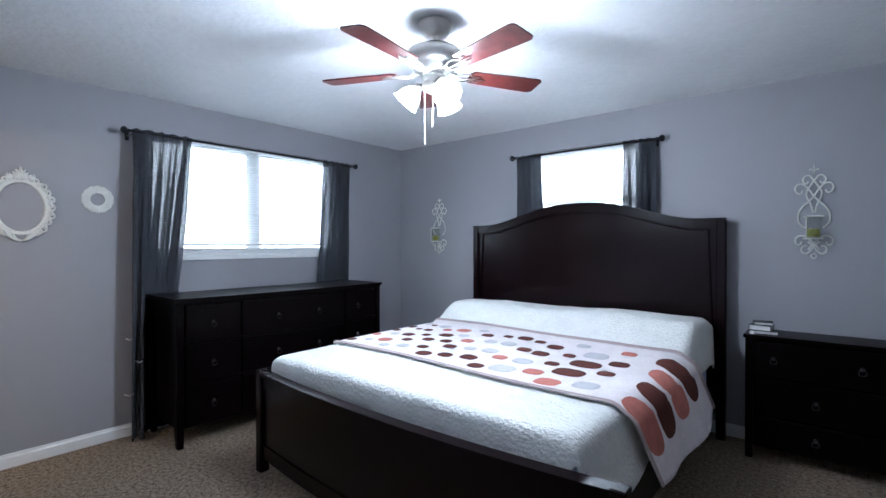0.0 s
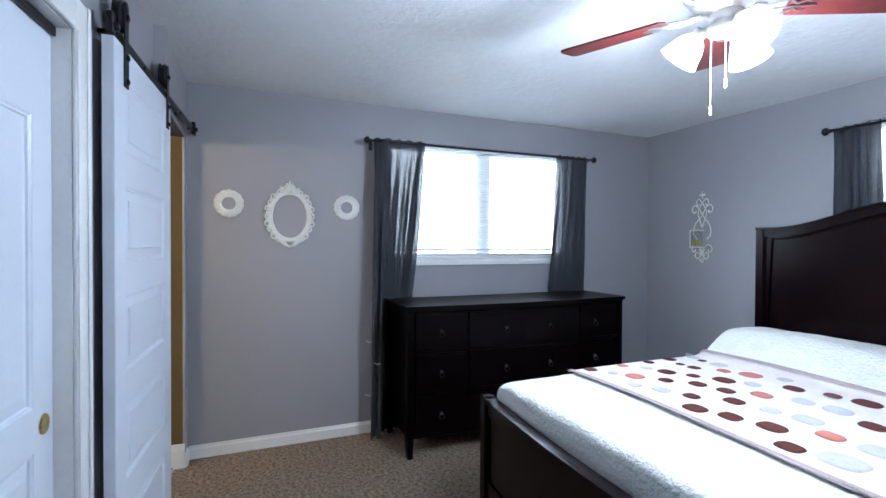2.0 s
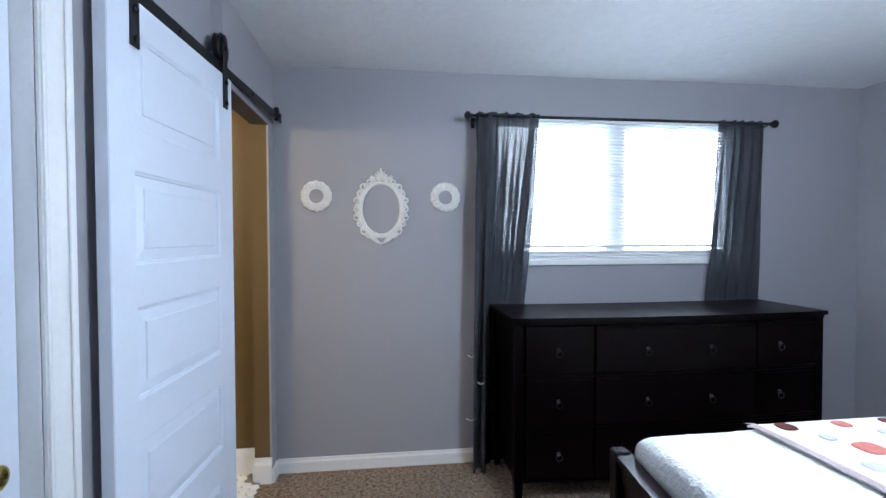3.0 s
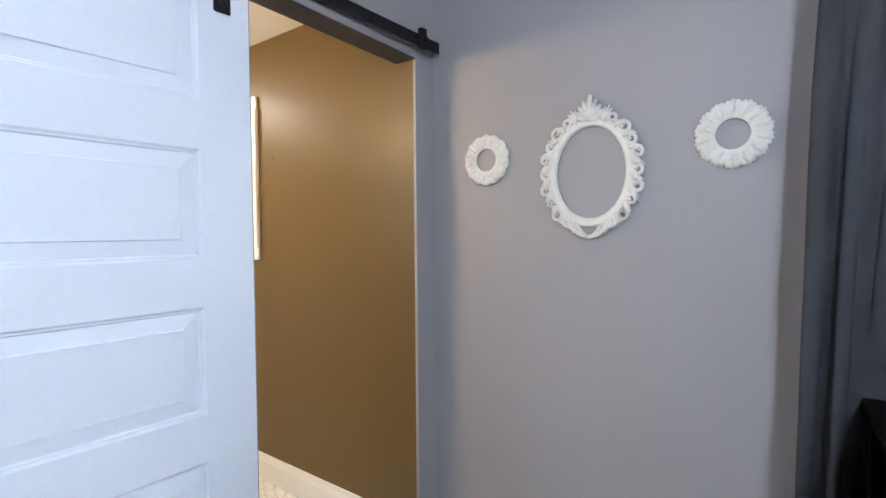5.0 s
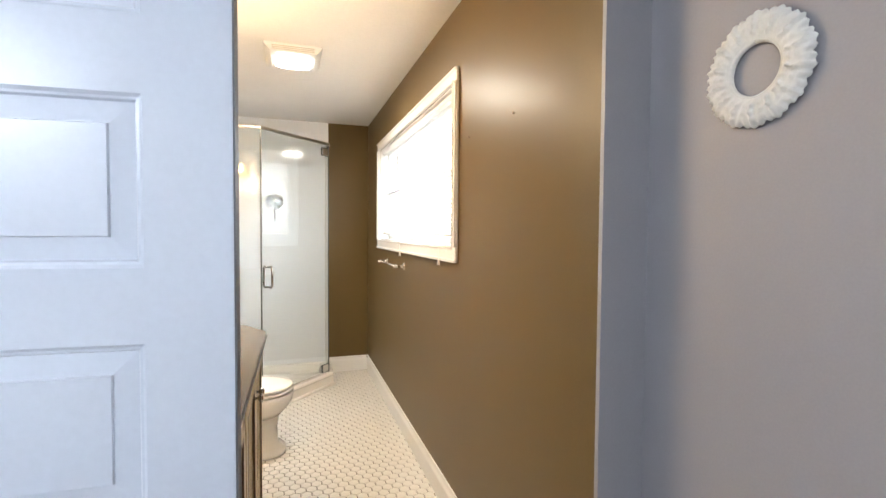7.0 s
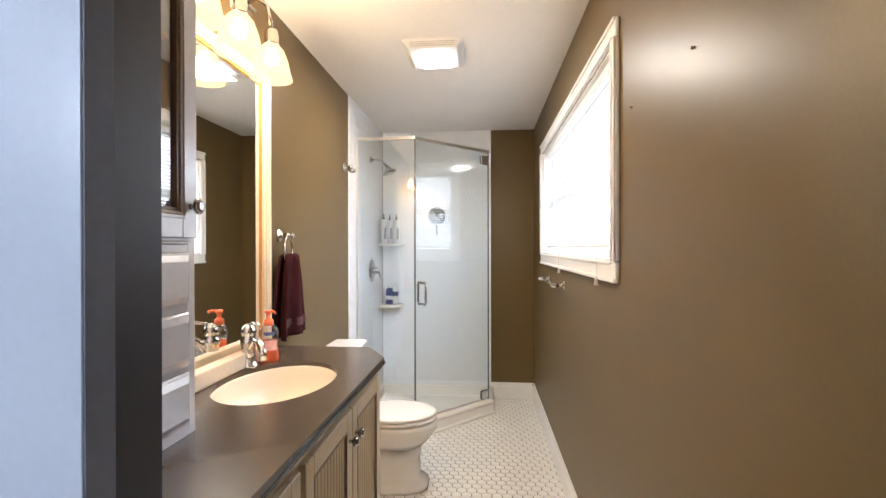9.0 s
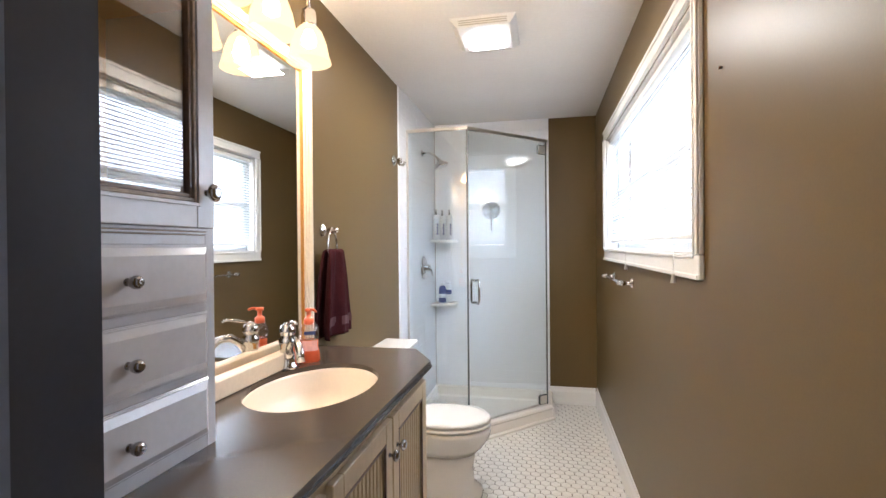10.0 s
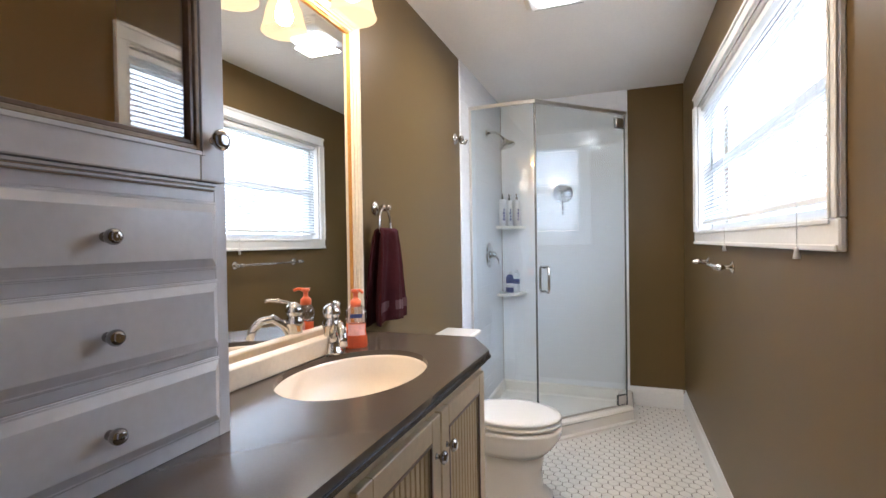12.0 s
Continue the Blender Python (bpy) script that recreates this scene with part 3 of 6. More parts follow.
# the throw, with its printed pebbles
Y0, Y1 = 1.99, 3.02


def throw_pt(u, v, off=0.017):
    y = Y0 + (Y1 - Y0) * v
    west, east = 0.93, 1.27 - 0.035 * v + 0.03 * math.sin(4 * v)
    s = -west + (west + east) * u
    x, z = over(s, y, off, 0, 0)
    hang = max(0.0, s - 0.95)
    return Vector((x + min(0.022, hang * 0.5) + (0.08 + 0.2 * v) * hang, y + 0.01 * math.sin(7 * u) + 0.42 * hang * (1 - 0.5 * v), z))


throw = base_of("throw_blanket", (2.2, 2.5, 0.71), "pale plush throw with brown and coral pebble print over quilt", "blanket")
ob = part("plush_cloth", sheet(bmesh.new(), throw_pt, 110, 50), PLUSH, throw, smooth=True)
so = ob.modifiers.new("thick", "SOLIDIFY")
so.thickness, so.offset = 0.008, -1
for v0, v1 in ((-0.012, 0.012), (0.988, 1.012)):
    part("hem", sheet(bmesh.new(), lambda u, v: throw_pt(u, v0 + (v1 - v0) * v, 0.023 + 0.002 * math.sin(3.14 * v)), 110, 3), PLUSH_EDGE, throw, "dusty pink satin hem", True)


# ---- barn door and closet ----
def panelled(bm, x0, x1, z0, z1, face, back, panels, out=1):
    """A door slab with raised fields: boxes for stiles, sloped frames round each field. face and back are y places."""
    box(bm, x0, x1, min(face - out * 0.012, back), max(face - out * 0.012, back), z0, z1)
    cells = sorted(panels)
    f0, f1 = sorted((face - out * 0.012, face))
    px0, px1 = cells[0][0], cells[0][1]
    box(bm, x0, px0, f0, f1, z0, z1)
    box(bm, px1, x1, f0, f1, z0, z1)
    zs = [z0] + [z for p in sorted(panels, key=lambda p: p[2]) for z in (p[2], p[3])] + [z1]
    for k in range(0, len(zs), 2):
        box(bm, px0, px1, f0, f1, zs[k], zs[k + 1])
    for a, b, c, d in panels:
        rings = []
        for e, drop in ((-0.001, 0.0), (0.005, 0.0045), (0.009, 0.005), (0.012, 0.0105), (0.046, 0.0055), (0.048, 0.001)):
            y = face - out * drop
            rings.append([bm.verts.new((x, y, z)) for x, z in ((a + e, c + e), (b - e, c + e), (b - e, d - e), (a + e, d - e))])
        bm.faces.new(rings[-1])
        for A, B in zip(rings, rings[1:]):
            for k in range(4):
                bm.faces.new((A[k], A[(k + 1) % 4], B[(k + 1) % 4], B[k]))
    return bm


# the white door's west edge; its shade is put into the grey colour
EDGE = surface("shaded_door_edge", (0.17, 0.18, 0.21), 0.5, vary=0.08, large=6, fine=80)
barn = base_of("barn_door", (1.375, 0.04, 0.0), "white moulded five panel sliding barn door hung from a black track", "door")
bx0, bx1, bz0, bz1 = 0.816, 1.620, 0.015, 2.08
rows = [(bx0 + 0.130, bx1 - 0.110, z, z + 0.263) for z in (0.203 + 0.380 * k for k in range(5))]
part("door_slab", panelled(bmesh.new(), bx0 + 0.003, bx1 - 0.003, bz0, bz1, 0.030, -0.004, rows), DOOR_WHITE, barn)
for ex, mat, lab in ((bx0, EDGE, "white door edge with shade in its grey colour"), (bx1 - 0.003, DOOR_WHITE, "")):
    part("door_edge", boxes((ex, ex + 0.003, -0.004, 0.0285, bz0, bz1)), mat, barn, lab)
RZ = 2.112
for cx in (0.888, 1.505):
    part("hanger_strap", boxes((cx - 0.021, cx + 0.021, 0.0305, 0.036, 1.945, 2.22), bevel=0.002), BLACK, barn)
    bm = bmesh.new()
    lathe(bm, [(0.0, -0.011), (0.030, -0.011), (0.060, -0.010), (0.052, -0.003), (0.052, 0.003), (0.060, 0.010), (0.030, 0.011), (0.0, 0.011)], sides=28, m=Matrix.Translation((cx, 0.016, 2.187)) @ pose(0, 0, 0, 90))
    part("wheel", bm, BLACK, barn, smooth=True)
    bm = bmesh.new()
    lathe(bm, [(0.021, 0.0), (0.021, 0.0055), (0.0, 0.0055)], sides=20, m=Matrix.Translation((cx, 0.0305, 2.22)) @ pose(0, 0, 0, -90))
    part("strap_end", bm, BLACK, barn)
    for z in (1.967, 2.05, 2.187):
        bm = bmesh.new()
        lathe(bm, [(0.011, 0.0), (0.011, 0.005), (0.007, 0.008), (0.0, 0.009)], sides=6, m=Matrix.Translation((cx, 0.036, z)) @ pose(0, 0, 0, -90))
        part("bolt", bm, BLACK, barn)
rail = base_of("barn_door_track", (1.0, 0.01, RZ), "black flat steel sliding door track with end stops above the doorway", "door track")
part("track_bar", boxes((0.036, 1.64, 0.012, 0.019, RZ - 0.021, RZ + 0.021), bevel=0.001), BLACK, rail)
for cx in (0.17, 0.52, 0.86, 1.22, 1.56):
    bm = bmesh.new()
    lathe(bm, [(0.009, 0.0), (0.009, 0.018 - WL if cx > 0.6 else 0.02 - WS)], sides=12, m=Matrix.Translation((cx, WL if cx > 0.6 else WS, RZ)) @ pose(0, 0, 0, -90))
    part("spacer", bm, BLACK, rail, smooth=True)
    bm = bmesh.new()
    lathe(bm, [(0.009, 0.0), (0.009, 0.004), (0.0, 0.006)], sides=6, m=Matrix.Translation((cx, 0.019, RZ)) @ pose(0, 0, 0, -90))
    part("lag_bolt", bm, BLACK, rail)
for cx in (0.135, 1.615):
    bm = boxes((cx - 0.016, cx + 0.016, 0.008, 0.032, RZ - 0.03, RZ + 0.045), bevel=0.004)
    lathe(bm, [(0.014, 0.0), (0.014, 0.006), (0.010, 0.012), (0.0, 0.013)], sides=14, m=Matrix.Translation((cx, 0.032, RZ)) @ pose(0, 0, 0, -90))
    part("end_stop", bm, BLACK, rail)

C0, C1, CT = CLOSET
swing(structure("trim", boxes((C0 - 0.096, C0, WL, WL + 0.013, 0, CT + 0.096), (C0, C1, WL, WL + 0.013, CT, CT + 0.096), (C1, C1 + 0.096, WL, WL + 0.013, 0, CT + 0.096),
                              (C0 - 0.096, C0 - 0.072, WL + 0.013, WL + 0.019, 0, CT + 0.096), (C0 - 0.014, C0 - 0.002, WL + 0.013, WL + 0.016, 0, CT), bevel=0.003), WHITE_TRIM, "white closet door casing", "trim"))
swing(structure("closet_jamb", boxes((C0 - 0.002, C0 + 0.002, WL - 0.15, WL, 0, CT), (C1 - 0.002, C1 + 0.002, WL - 0.15, WL, 0, CT), (C0, C1, WL - 0.15, WL, CT - 0.004, CT - 0.001)), WHITE_TRIM, "white closet door lining", "trim"))
swing(structure("closet_track", boxes((C0 + 0.002, C1 - 0.002, WL - 0.042, WL - 0.036, CT - 0.03, CT - 0.004), (C0 + 0.002, C1 - 0.002, WL - 0.092, WL - 0.086, CT - 0.03, CT - 0.004)), BLACK, "dark metal sliding door track", "trim"))
swing(barn)
swing(rail)
for k, (a, b, f) in enumerate(((C0 + 0.004, 2.55, WL - 0.048), (2.50, C1 - 0.004, WL - 0.098))):
    cd = base_of("closet_door", ((a + b) / 2, f, 0.01), "white moulded panel sliding closet door", "door", "closet doors")
    rows = [(a + 0.11, b - 0.11, 0.2, 0.85), (a + 0.11, b - 0.11, 0.97, 1.75)]
    part("door_slab", panelled(bmesh.new(), a, b, 0.012, CLOSET[2] - 0.004, f, f - 0.035, rows), DOOR_WHITE, cd)
    bm = bmesh.new()
    px = a + 0.055 if k == 0 else b - 0.055
    lathe(bm, [(0.0, 0.001), (0.018, 0.0008), (0.022, 0.003), (0.027, 0.0035), (0.029, 0.0)], sides=24, m=Matrix.Translation((px, f, 0.91)) @ pose(0, 0, 0, -90))
    part("finger_pull", bm, BRASS, cd, "round brass finger pull", True)
    swing(cd)

# printed pebbles of the throw, each a thin patch of pile following the cloth
PRINTS = {"brown": surface("brown_plush_print", (0.12, 0.042, 0.034), 0.95, vary=0.15, large=20, fine=120, bump=0.4, depth=0.003, spec=0.1),
          "coral": surface("coral_plush_print", (0.56, 0.20, 0.16), 0.95, vary=0.12, large=20, fine=120, bump=0.4, depth=0.003, spec=0.1),
          "grey": surface("pale_grey_plush_print", (0.57, 0.55, 0.57), 0.95, vary=0.1, large=20, fine=120, bump=0.4, depth=0.003, spec=0.1)}
rnd = random.Random(7)
# columns of pebbles across the throw: place along the bed's width (0 to 1), place along the band, half sizes, colour
PEBBLES = []
col = 0
u = 0.028
while u < 0.81:
    big = 0.015 + 0.024 * u if col % 2 == 0 else 0.011 + 0.014 * u
    v = 0.10 + 0.055 * (col % 3)
    k = col % 4
    while v < 0.93:
        kind = ("brown", "grey", "brown", "coral", "brown", "grey", "brown")[(k * 3 + col * 2) % 7]
        size = big * rnd.uniform(0.85, 1.3)
        PEBBLES.append((u + rnd.uniform(-0.004, 0.004), v, size, min(0.068, size * 2.0), kind))
        v += 0.165 + 0.05 * u + rnd.uniform(0.0, 0.07)
        k += 1
    col += 1
    u += big + (0.015 + 0.024 * u if col % 2 == 0 else 0.011 + 0.014 * u) + 0.017
PEBBLES += [(0.893, 0.11, 0.056, 0.10, "coral"), (0.885, 0.335, 0.058, 0.10, "brown"), (0.880, 0.565, 0.055, 0.10, "coral"), (0.878, 0.80, 0.056, 0.105, "brown")]
for u, v, a, b, kind in PEBBLES:
    if not (a < u < 1 - a * 0.9 and b * 0.6 < v < 1 - b * 0.6):
        continue
    bm = bmesh.new()
    n = 20
    rings = []
    for r, lift in ((0.0, 0.0225), (0.22, 0.0225), (0.42, 0.0225), (0.6, 0.0225), (0.78, 0.0225), (0.93, 0.0215), (1.0, 0.0178)):
        ring = []
        for q in range(1 if r == 0 else n):
            t = 6.28318 * q / n
            c, s = math.cos(t), math.sin(t)
            c, s = abs(c) ** 0.72 * (1 if c > 0 else -1), abs(s) ** 0.72 * (1 if s > 0 else -1)
            ring.append(bm.verts.new(throw_pt(u + a * r * c * 0.98, v + b * r * s, lift)))
        rings.append(ring)
    for q in range(n):
        bm.faces.new((rings[0][0], rings[1][q], rings[1][(q + 1) % n]))
        for A, B in zip(rings[1:], rings[2:]):
            bm.faces.new((A[q], A[(q + 1) % n], B[(q + 1) % n], B[q]))
    part("printed_pebble", bm, PRINTS[kind], throw, {"brown": "chocolate brown pebble print", "coral": "coral pink pebble print", "grey": "pale grey pebble print"}[kind], True)


# ---- ceiling fan ----
FX, FY = 2.355, 1.815
fan = base_of("ceiling_fan", (FX, FY, H), "brushed nickel ceiling fan with five cherry blades and lit glass shades", "ceiling fan")
OPAL = glow("lit_frosted_glass", (0.93, 0.96, 1.0), 9.0)
part("canopy", lathe(bmesh.new(), [(0.080, 0.0), (0.084, -0.006), (0.084, -0.016), (0.074, -0.022), (0.070, -0.040), (0.058, -0.062), (0.040, -0.072), (0.020, -0.076), (0.020, -0.105)], (FX, FY + 0.012, H), 32), NICKEL, fan, smooth=True)
part("motor_housing", lathe(bmesh.new(), [(0.03, -0.103), (0.085, -0.122), (0.125, -0.142), (0.135, -0.160), (0.135, -0.190), (0.115, -0.214), (0.10, -0.224), (0.10, -0.238), (0.06, -0.25), (0.05, -0.265)], (FX, FY, H), 36), NICKEL, fan, smooth=True)
part("switch_housing", lathe(bmesh.new(), [(0.05, -0.26), (0.055, -0.27), (0.055, -0.29), (0.045, -0.297), (0.060, -0.305), (0.060, -0.325), (0.03, -0.343), (0.0, -0.35)], (FX, FY, H), 28), NICKEL, fan, smooth=True)
for k in range(5):
    a = radians(61 + 72 * k)
    m = Matrix.Translation((FX, FY, 2.197)) @ pose(0, 0, 0, 0, 0, math.degrees(a)) @ pose(0, 0, 0, -9, 0, 0)
    bm = bmesh.new()
    out = [(0.20, -0.052), (0.44, -0.064), (0.552, -0.067), (0.566, -0.064), (0.575, -0.055), (0.578, -0.043), (0.578, 0.043), (0.575, 0.055), (0.566, 0.064), (0.552, 0.067), (0.44, 0.064), (0.20, 0.052), (0.185, 0.03), (0.185, -0.03)]
    prism(bm, out, -0.003, 0.004)
    bmesh.ops.transform(bm, matrix=m, verts=bm.verts)
    bl = part("blade", bm, CHERRY, fan, "cherry stained wooden blade")
    bm = bmesh.new()
    for s in (-1, 1):
        tube(bm, [(0.085, 0.0, -0.004), (0.12, s * 0.018, -0.014), (0.15, s * 0.036, -0.012), (0.18, s * 0.034, -0.008), (0.205, s * 0.012, -0.007), (0.225, s * 0.026, -0.006), (0.245, s * 0.02, -0.005)], 0.0065, 6, flat=0.5)
    tube(bm, [(0.085, 0, -0.004), (0.14, 0, -0.014), (0.20, 0, -0.008), (0.27, 0, -0.005)], 0.007, 6, flat=0.5)
    box(bm, 0.075, 0.115, -0.022, 0.022, -0.012, 0.0, bevel=0.003)
    bmesh.ops.transform(bm, matrix=m, verts=bm.verts)
    part("blade_iron", bm, NICKEL, fan, smooth=True)
for k in range(3):
    a = radians(217 + 120 * k)
    m = Matrix.Translation((FX, FY, 2.128)) @ pose(0, 0, 0, 0, 0, math.degrees(a))
    bm = tube(bmesh.new(), [m @ Vector(p) for p in ((0.03, 0, 0), (0.05, 0, 0.012), (0.068, 0, 0.010), (0.078, 0, -0.004))], 0.008, 8)
    part("lamp_arm", bm, NICKEL, fan, smooth=True)
    m = m @ Matrix.Translation((0.078, 0, 0.0)) @ pose(0, 0, 0, 0, -40, 0) @ Matrix.Diagonal((0.86, 0.86, 0.84, 1))
    lathe_bm = lathe(bmesh.new(), [(0.024, 0.012), (0.026, -0.005), (0.024, -0.022)], sides=18, m=m)
    part("lamp_socket", lathe_bm, NICKEL, fan, smooth=True)
    bm = lathe(bmesh.new(), [(0.026, -0.018), (0.044, -0.035), (0.058, -0.06), (0.066, -0.09), (0.078, -0.122), (0.076, -0.122), (0.064, -0.09), (0.056, -0.06), (0.042, -0.036), (0.024, -0.02)], sides=24, m=m)
    g = part("shade", bm, OPAL, fan, "lit frosted white glass bell shade", True)
    g.visible_shadow = False
    bm = lathe(bmesh.new(), [(0.0, -0.03), (0.018, -0.035), (0.026, -0.06), (0.022, -0.085), (0.0, -0.095)], sides=14, m=m)
    b = part("bulb", bm, OPAL, fan, smooth=True)
    b.visible_shadow = False
for dx, dy, zb in ((-0.034, -0.03, 1.85), (0.022, -0.035, 1.925)):
    bm = bmesh.new()
    z = 2.12
    while z > zb + 0.03:
        lathe(bm, [(0.0, 0.003), (0.0028, 0.0), (0.0, -0.003)], (FX + dx, FY + dy, z), 6)
        z -= 0.007
    tube(bm, [(FX + dx, FY + dy, 2.12), (FX + dx, FY + dy, zb + 0.02)], 0.0012, 5)
    part("pull_chain", bm, NICKEL, fan)
    part("chain_knob", lathe(bmesh.new(), [(0.0, 0.03), (0.003, 0.028), (0.005, 0.018), (0.0025, 0.012), (0.0055, 0.002), (0.0, -0.006)], (FX + dx, FY + dy, zb), 10), PLASTER, fan, smooth=True)


# ---- case furniture ----
PULL = surface("dark_nickel", (0.10, 0.095, 0.095), 0.3, metal=1.0, vary=0.1)

def ring_pull(parent, x, y, z, axis):
    """A small round plate with a hanging ring; axis: the way it faces."""
    m = Matrix.Translation((x, y, z)) @ (pose(0, 0, 0, 0, 90, 0) if axis == "x" else pose(0, 0, 0, 90, 0, 0))
    bm = lathe(bmesh.new(), [(0.013, 0.0), (0.013, 0.002), (0.007, 0.004), (0.006, 0.012), (0.0, 0.013)], sides=14, m=m)
    d = Vector((0.014, 0, 0)) if axis == "x" else Vector((0, -0.014, 0))
    pts = []
    for k in range(17):
        t = 6.28318 * k / 16
        s, q = 0.017 * math.sin(t), 0.017 * math.cos(t) - 0.017
        pts.append(Vector((x, y, z)) + d + (Vector((0, s, q)) if axis == "x" else Vector((s, 0, q))))
    tube(bm, pts, 0.0022, 6)
    part("ring_pull", bm, PULL, parent, "dark nickel ring pull", True)


dresser = base_of("dresser", (0.3, 2.21, 0), "wide espresso wood dresser with bowed drawer fronts and ring pulls", "dresser")
dy0, dy1 = 1.31, 3.11


def dbow(y):
    u = (y - (dy0 + dy1) / 2) / ((dy1 - dy0) / 2)
    return 0.535 + 0.045 * (1 - u * u)


def dfront(y0, y1, z0, z1, back, front, bevel=0.002):
    n = max(2, int((y1 - y0) / 0.09))
    ys = [y0 + (y1 - y0) * k / n for k in range(n + 1)]
    return prism(bmesh.new(), [(dbow(y) + front, y) for y in ys] + [(dbow(y) + back, y) for y in ys[::-1]], z0, z1)


part("top", dfront(dy0 - 0.012, dy1 + 0.012, 0.978, 1.0, -0.5, 0.022), CASE_WOOD, dresser)
part("top_moulding", dfront(dy0 + 0.001, dy1 - 0.001, 0.962, 0.978, -0.48, 0.010), CASE_WOOD, dresser)
part("carcass", dfront(dy0 + 0.012, dy1 - 0.012, 0.13, 0.962, -0.46, -0.022), CASE_WOOD, dresser)
for y in (dy0, dy1 - 0.05):
    for x0, x1 in ((0.04, 0.08), (dbow(y + 0.025) - 0.045, dbow(y + 0.025) + 0.004)):
        bm = bmesh.new()
        box(bm, x0, x1, y, y + 0.05, 0.14, 0.962, bevel=0.004)
        vs = [bm.verts.new(p) for p in ((x0 + 0.008, y + 0.008, 0), (x1 - 0.008 + 0.012 * (x0 > 0.3), y + 0.008, 0), (x1 - 0.008 + 0.012 * (x0 > 0.3), y + 0.042, 0), (x0 + 0.008, y + 0.042, 0))]
        vt = [bm.verts.new(p) for p in ((x0, y, 0.15), (x1, y, 0.15), (x1, y + 0.05, 0.15), (x0, y + 0.05, 0.15))]
        bm.faces.new(vs)
        bm.faces.new(vt)
        for k in range(4):
            bm.faces.new((vs[k], vs[(k + 1) % 4], vt[(k + 1) % 4], vt[k]))
        part("leg", bm, CASE_WOOD, dresser)
for z in (0.692, 0.422, 0.135):
    part("drawer_divider", dfront(dy0 + 0.05, dy1 - 0.05, z - 0.006, z + 0.006, -0.022, 0.002), CASE_WOOD, dresser)
for z0, z1 in ((0.702, 0.95), (0.432, 0.682), (0.147, 0.412)):
    for y0, y1, pulls in ((1.375, 1.735, (1.547,)), (1.748, 2.668, (2.03, 2.396)), (2.681, 3.05, (2.82,))):
        dr = part("drawer", dfront(y0, y1, z0, z1, -0.02, 0.0), CASE_WOOD, dresser)
        part("drawer_bead", dfront(y0 + 0.012, y1 - 0.012, z1 - 0.022, z1 - 0.014, 0.0, 0.004), CASE_WOOD, dr)
        for y in pulls:
            ring_pull(dr, dbow(y), y, (z0 + z1) / 2, "x")

night = base_of("nightstand", (3.775, 3.76, 0), "espresso wood bachelor chest with four ring pulls, beside the bed", "nightstand")
nx0, nx1, nyf, nyb = 3.42, 4.13, 3.61, 3.90
part("top", boxes((nx0 - 0.01, nx1 + 0.01, nyf - 0.015, nyb, 0.762, 0.785), bevel=0.004), CASE_WOOD, night)
part("carcass", boxes((nx0 + 0.012, nx1 - 0.012, nyf + 0.014, nyb - 0.005, 0.08, 0.762)), CASE_WOOD, night)
for x in (nx0, nx1 - 0.04):
    for y in (nyf, nyb - 0.045):
        part("leg", boxes((x, x + 0.04, y, y + 0.04, 0.0, 0.762), bevel=0.004), CASE_WOOD, night)
for z0, z1, pulls in ((0.53, 0.745, (3.57, 3.98)), (0.285, 0.515, (3.775,)), (0.09, 0.27, (3.775,))):
    dr = part("drawer", boxes((nx0 + 0.048, nx1 - 0.048, nyf - 0.002, nyf + 0.012, z0, z1), bevel=0.003), CASE_WOOD, night)
    for x in pulls:
        ring_pull(dr, x, nyf - 0.002, (z0 + z1) / 2 + 0.01, "y")
PAPER = surface("white_book_pages", (0.72, 0.72, 0.70), 0.8, stretch=(1, 1, 30), fine=60, vary=0.1)
COVER = surface("dark_book_cover", (0.02, 0.02, 0.025), 0.5)


def book(at, size, turn, label):
    m = Matrix.Translation(at) @ pose(0, 0, 0, 0, 0, turn)
    th = base_of("book", at, label, "book", "books on nightstand")
    w, d, h = size
    for nm, args, mat in (("cover", ((-w, w, -d, d, 0, 0.003), (-w, w, -d, d, h - 0.003, h), (-w, -w + 0.003, -d, d, 0.003, h - 0.003)), COVER), ("pages", ((-w + 0.003, w - 0.004, -d + 0.004, d - 0.004, 0.003, h - 0.003),), PAPER)):
        bm = boxes(*args)
        bmesh.ops.transform(bm, matrix=m, verts=bm.verts)
        part(nm, bm, mat, th)
    return th


book((3.515, 3.70, 0.785), (0.072, 0.055, 0.022), 4, "dark covered paperback lying at the bottom of a small stack")
book((3.500, 3.695, 0.807), (0.060, 0.050, 0.034), -8, "dark covered thick book with pale pages in the stack")
book((3.505, 3.70, 0.841), (0.052, 0.045, 0.020), 10, "thin pale book lying on top of the stack")
ob = tagged(finish("small_box", boxes((3.44, 3.475, 3.615, 3.64, 0.785, 0.805), bevel=0.003), PAPER), "small white cardboard box beside the books", "box")


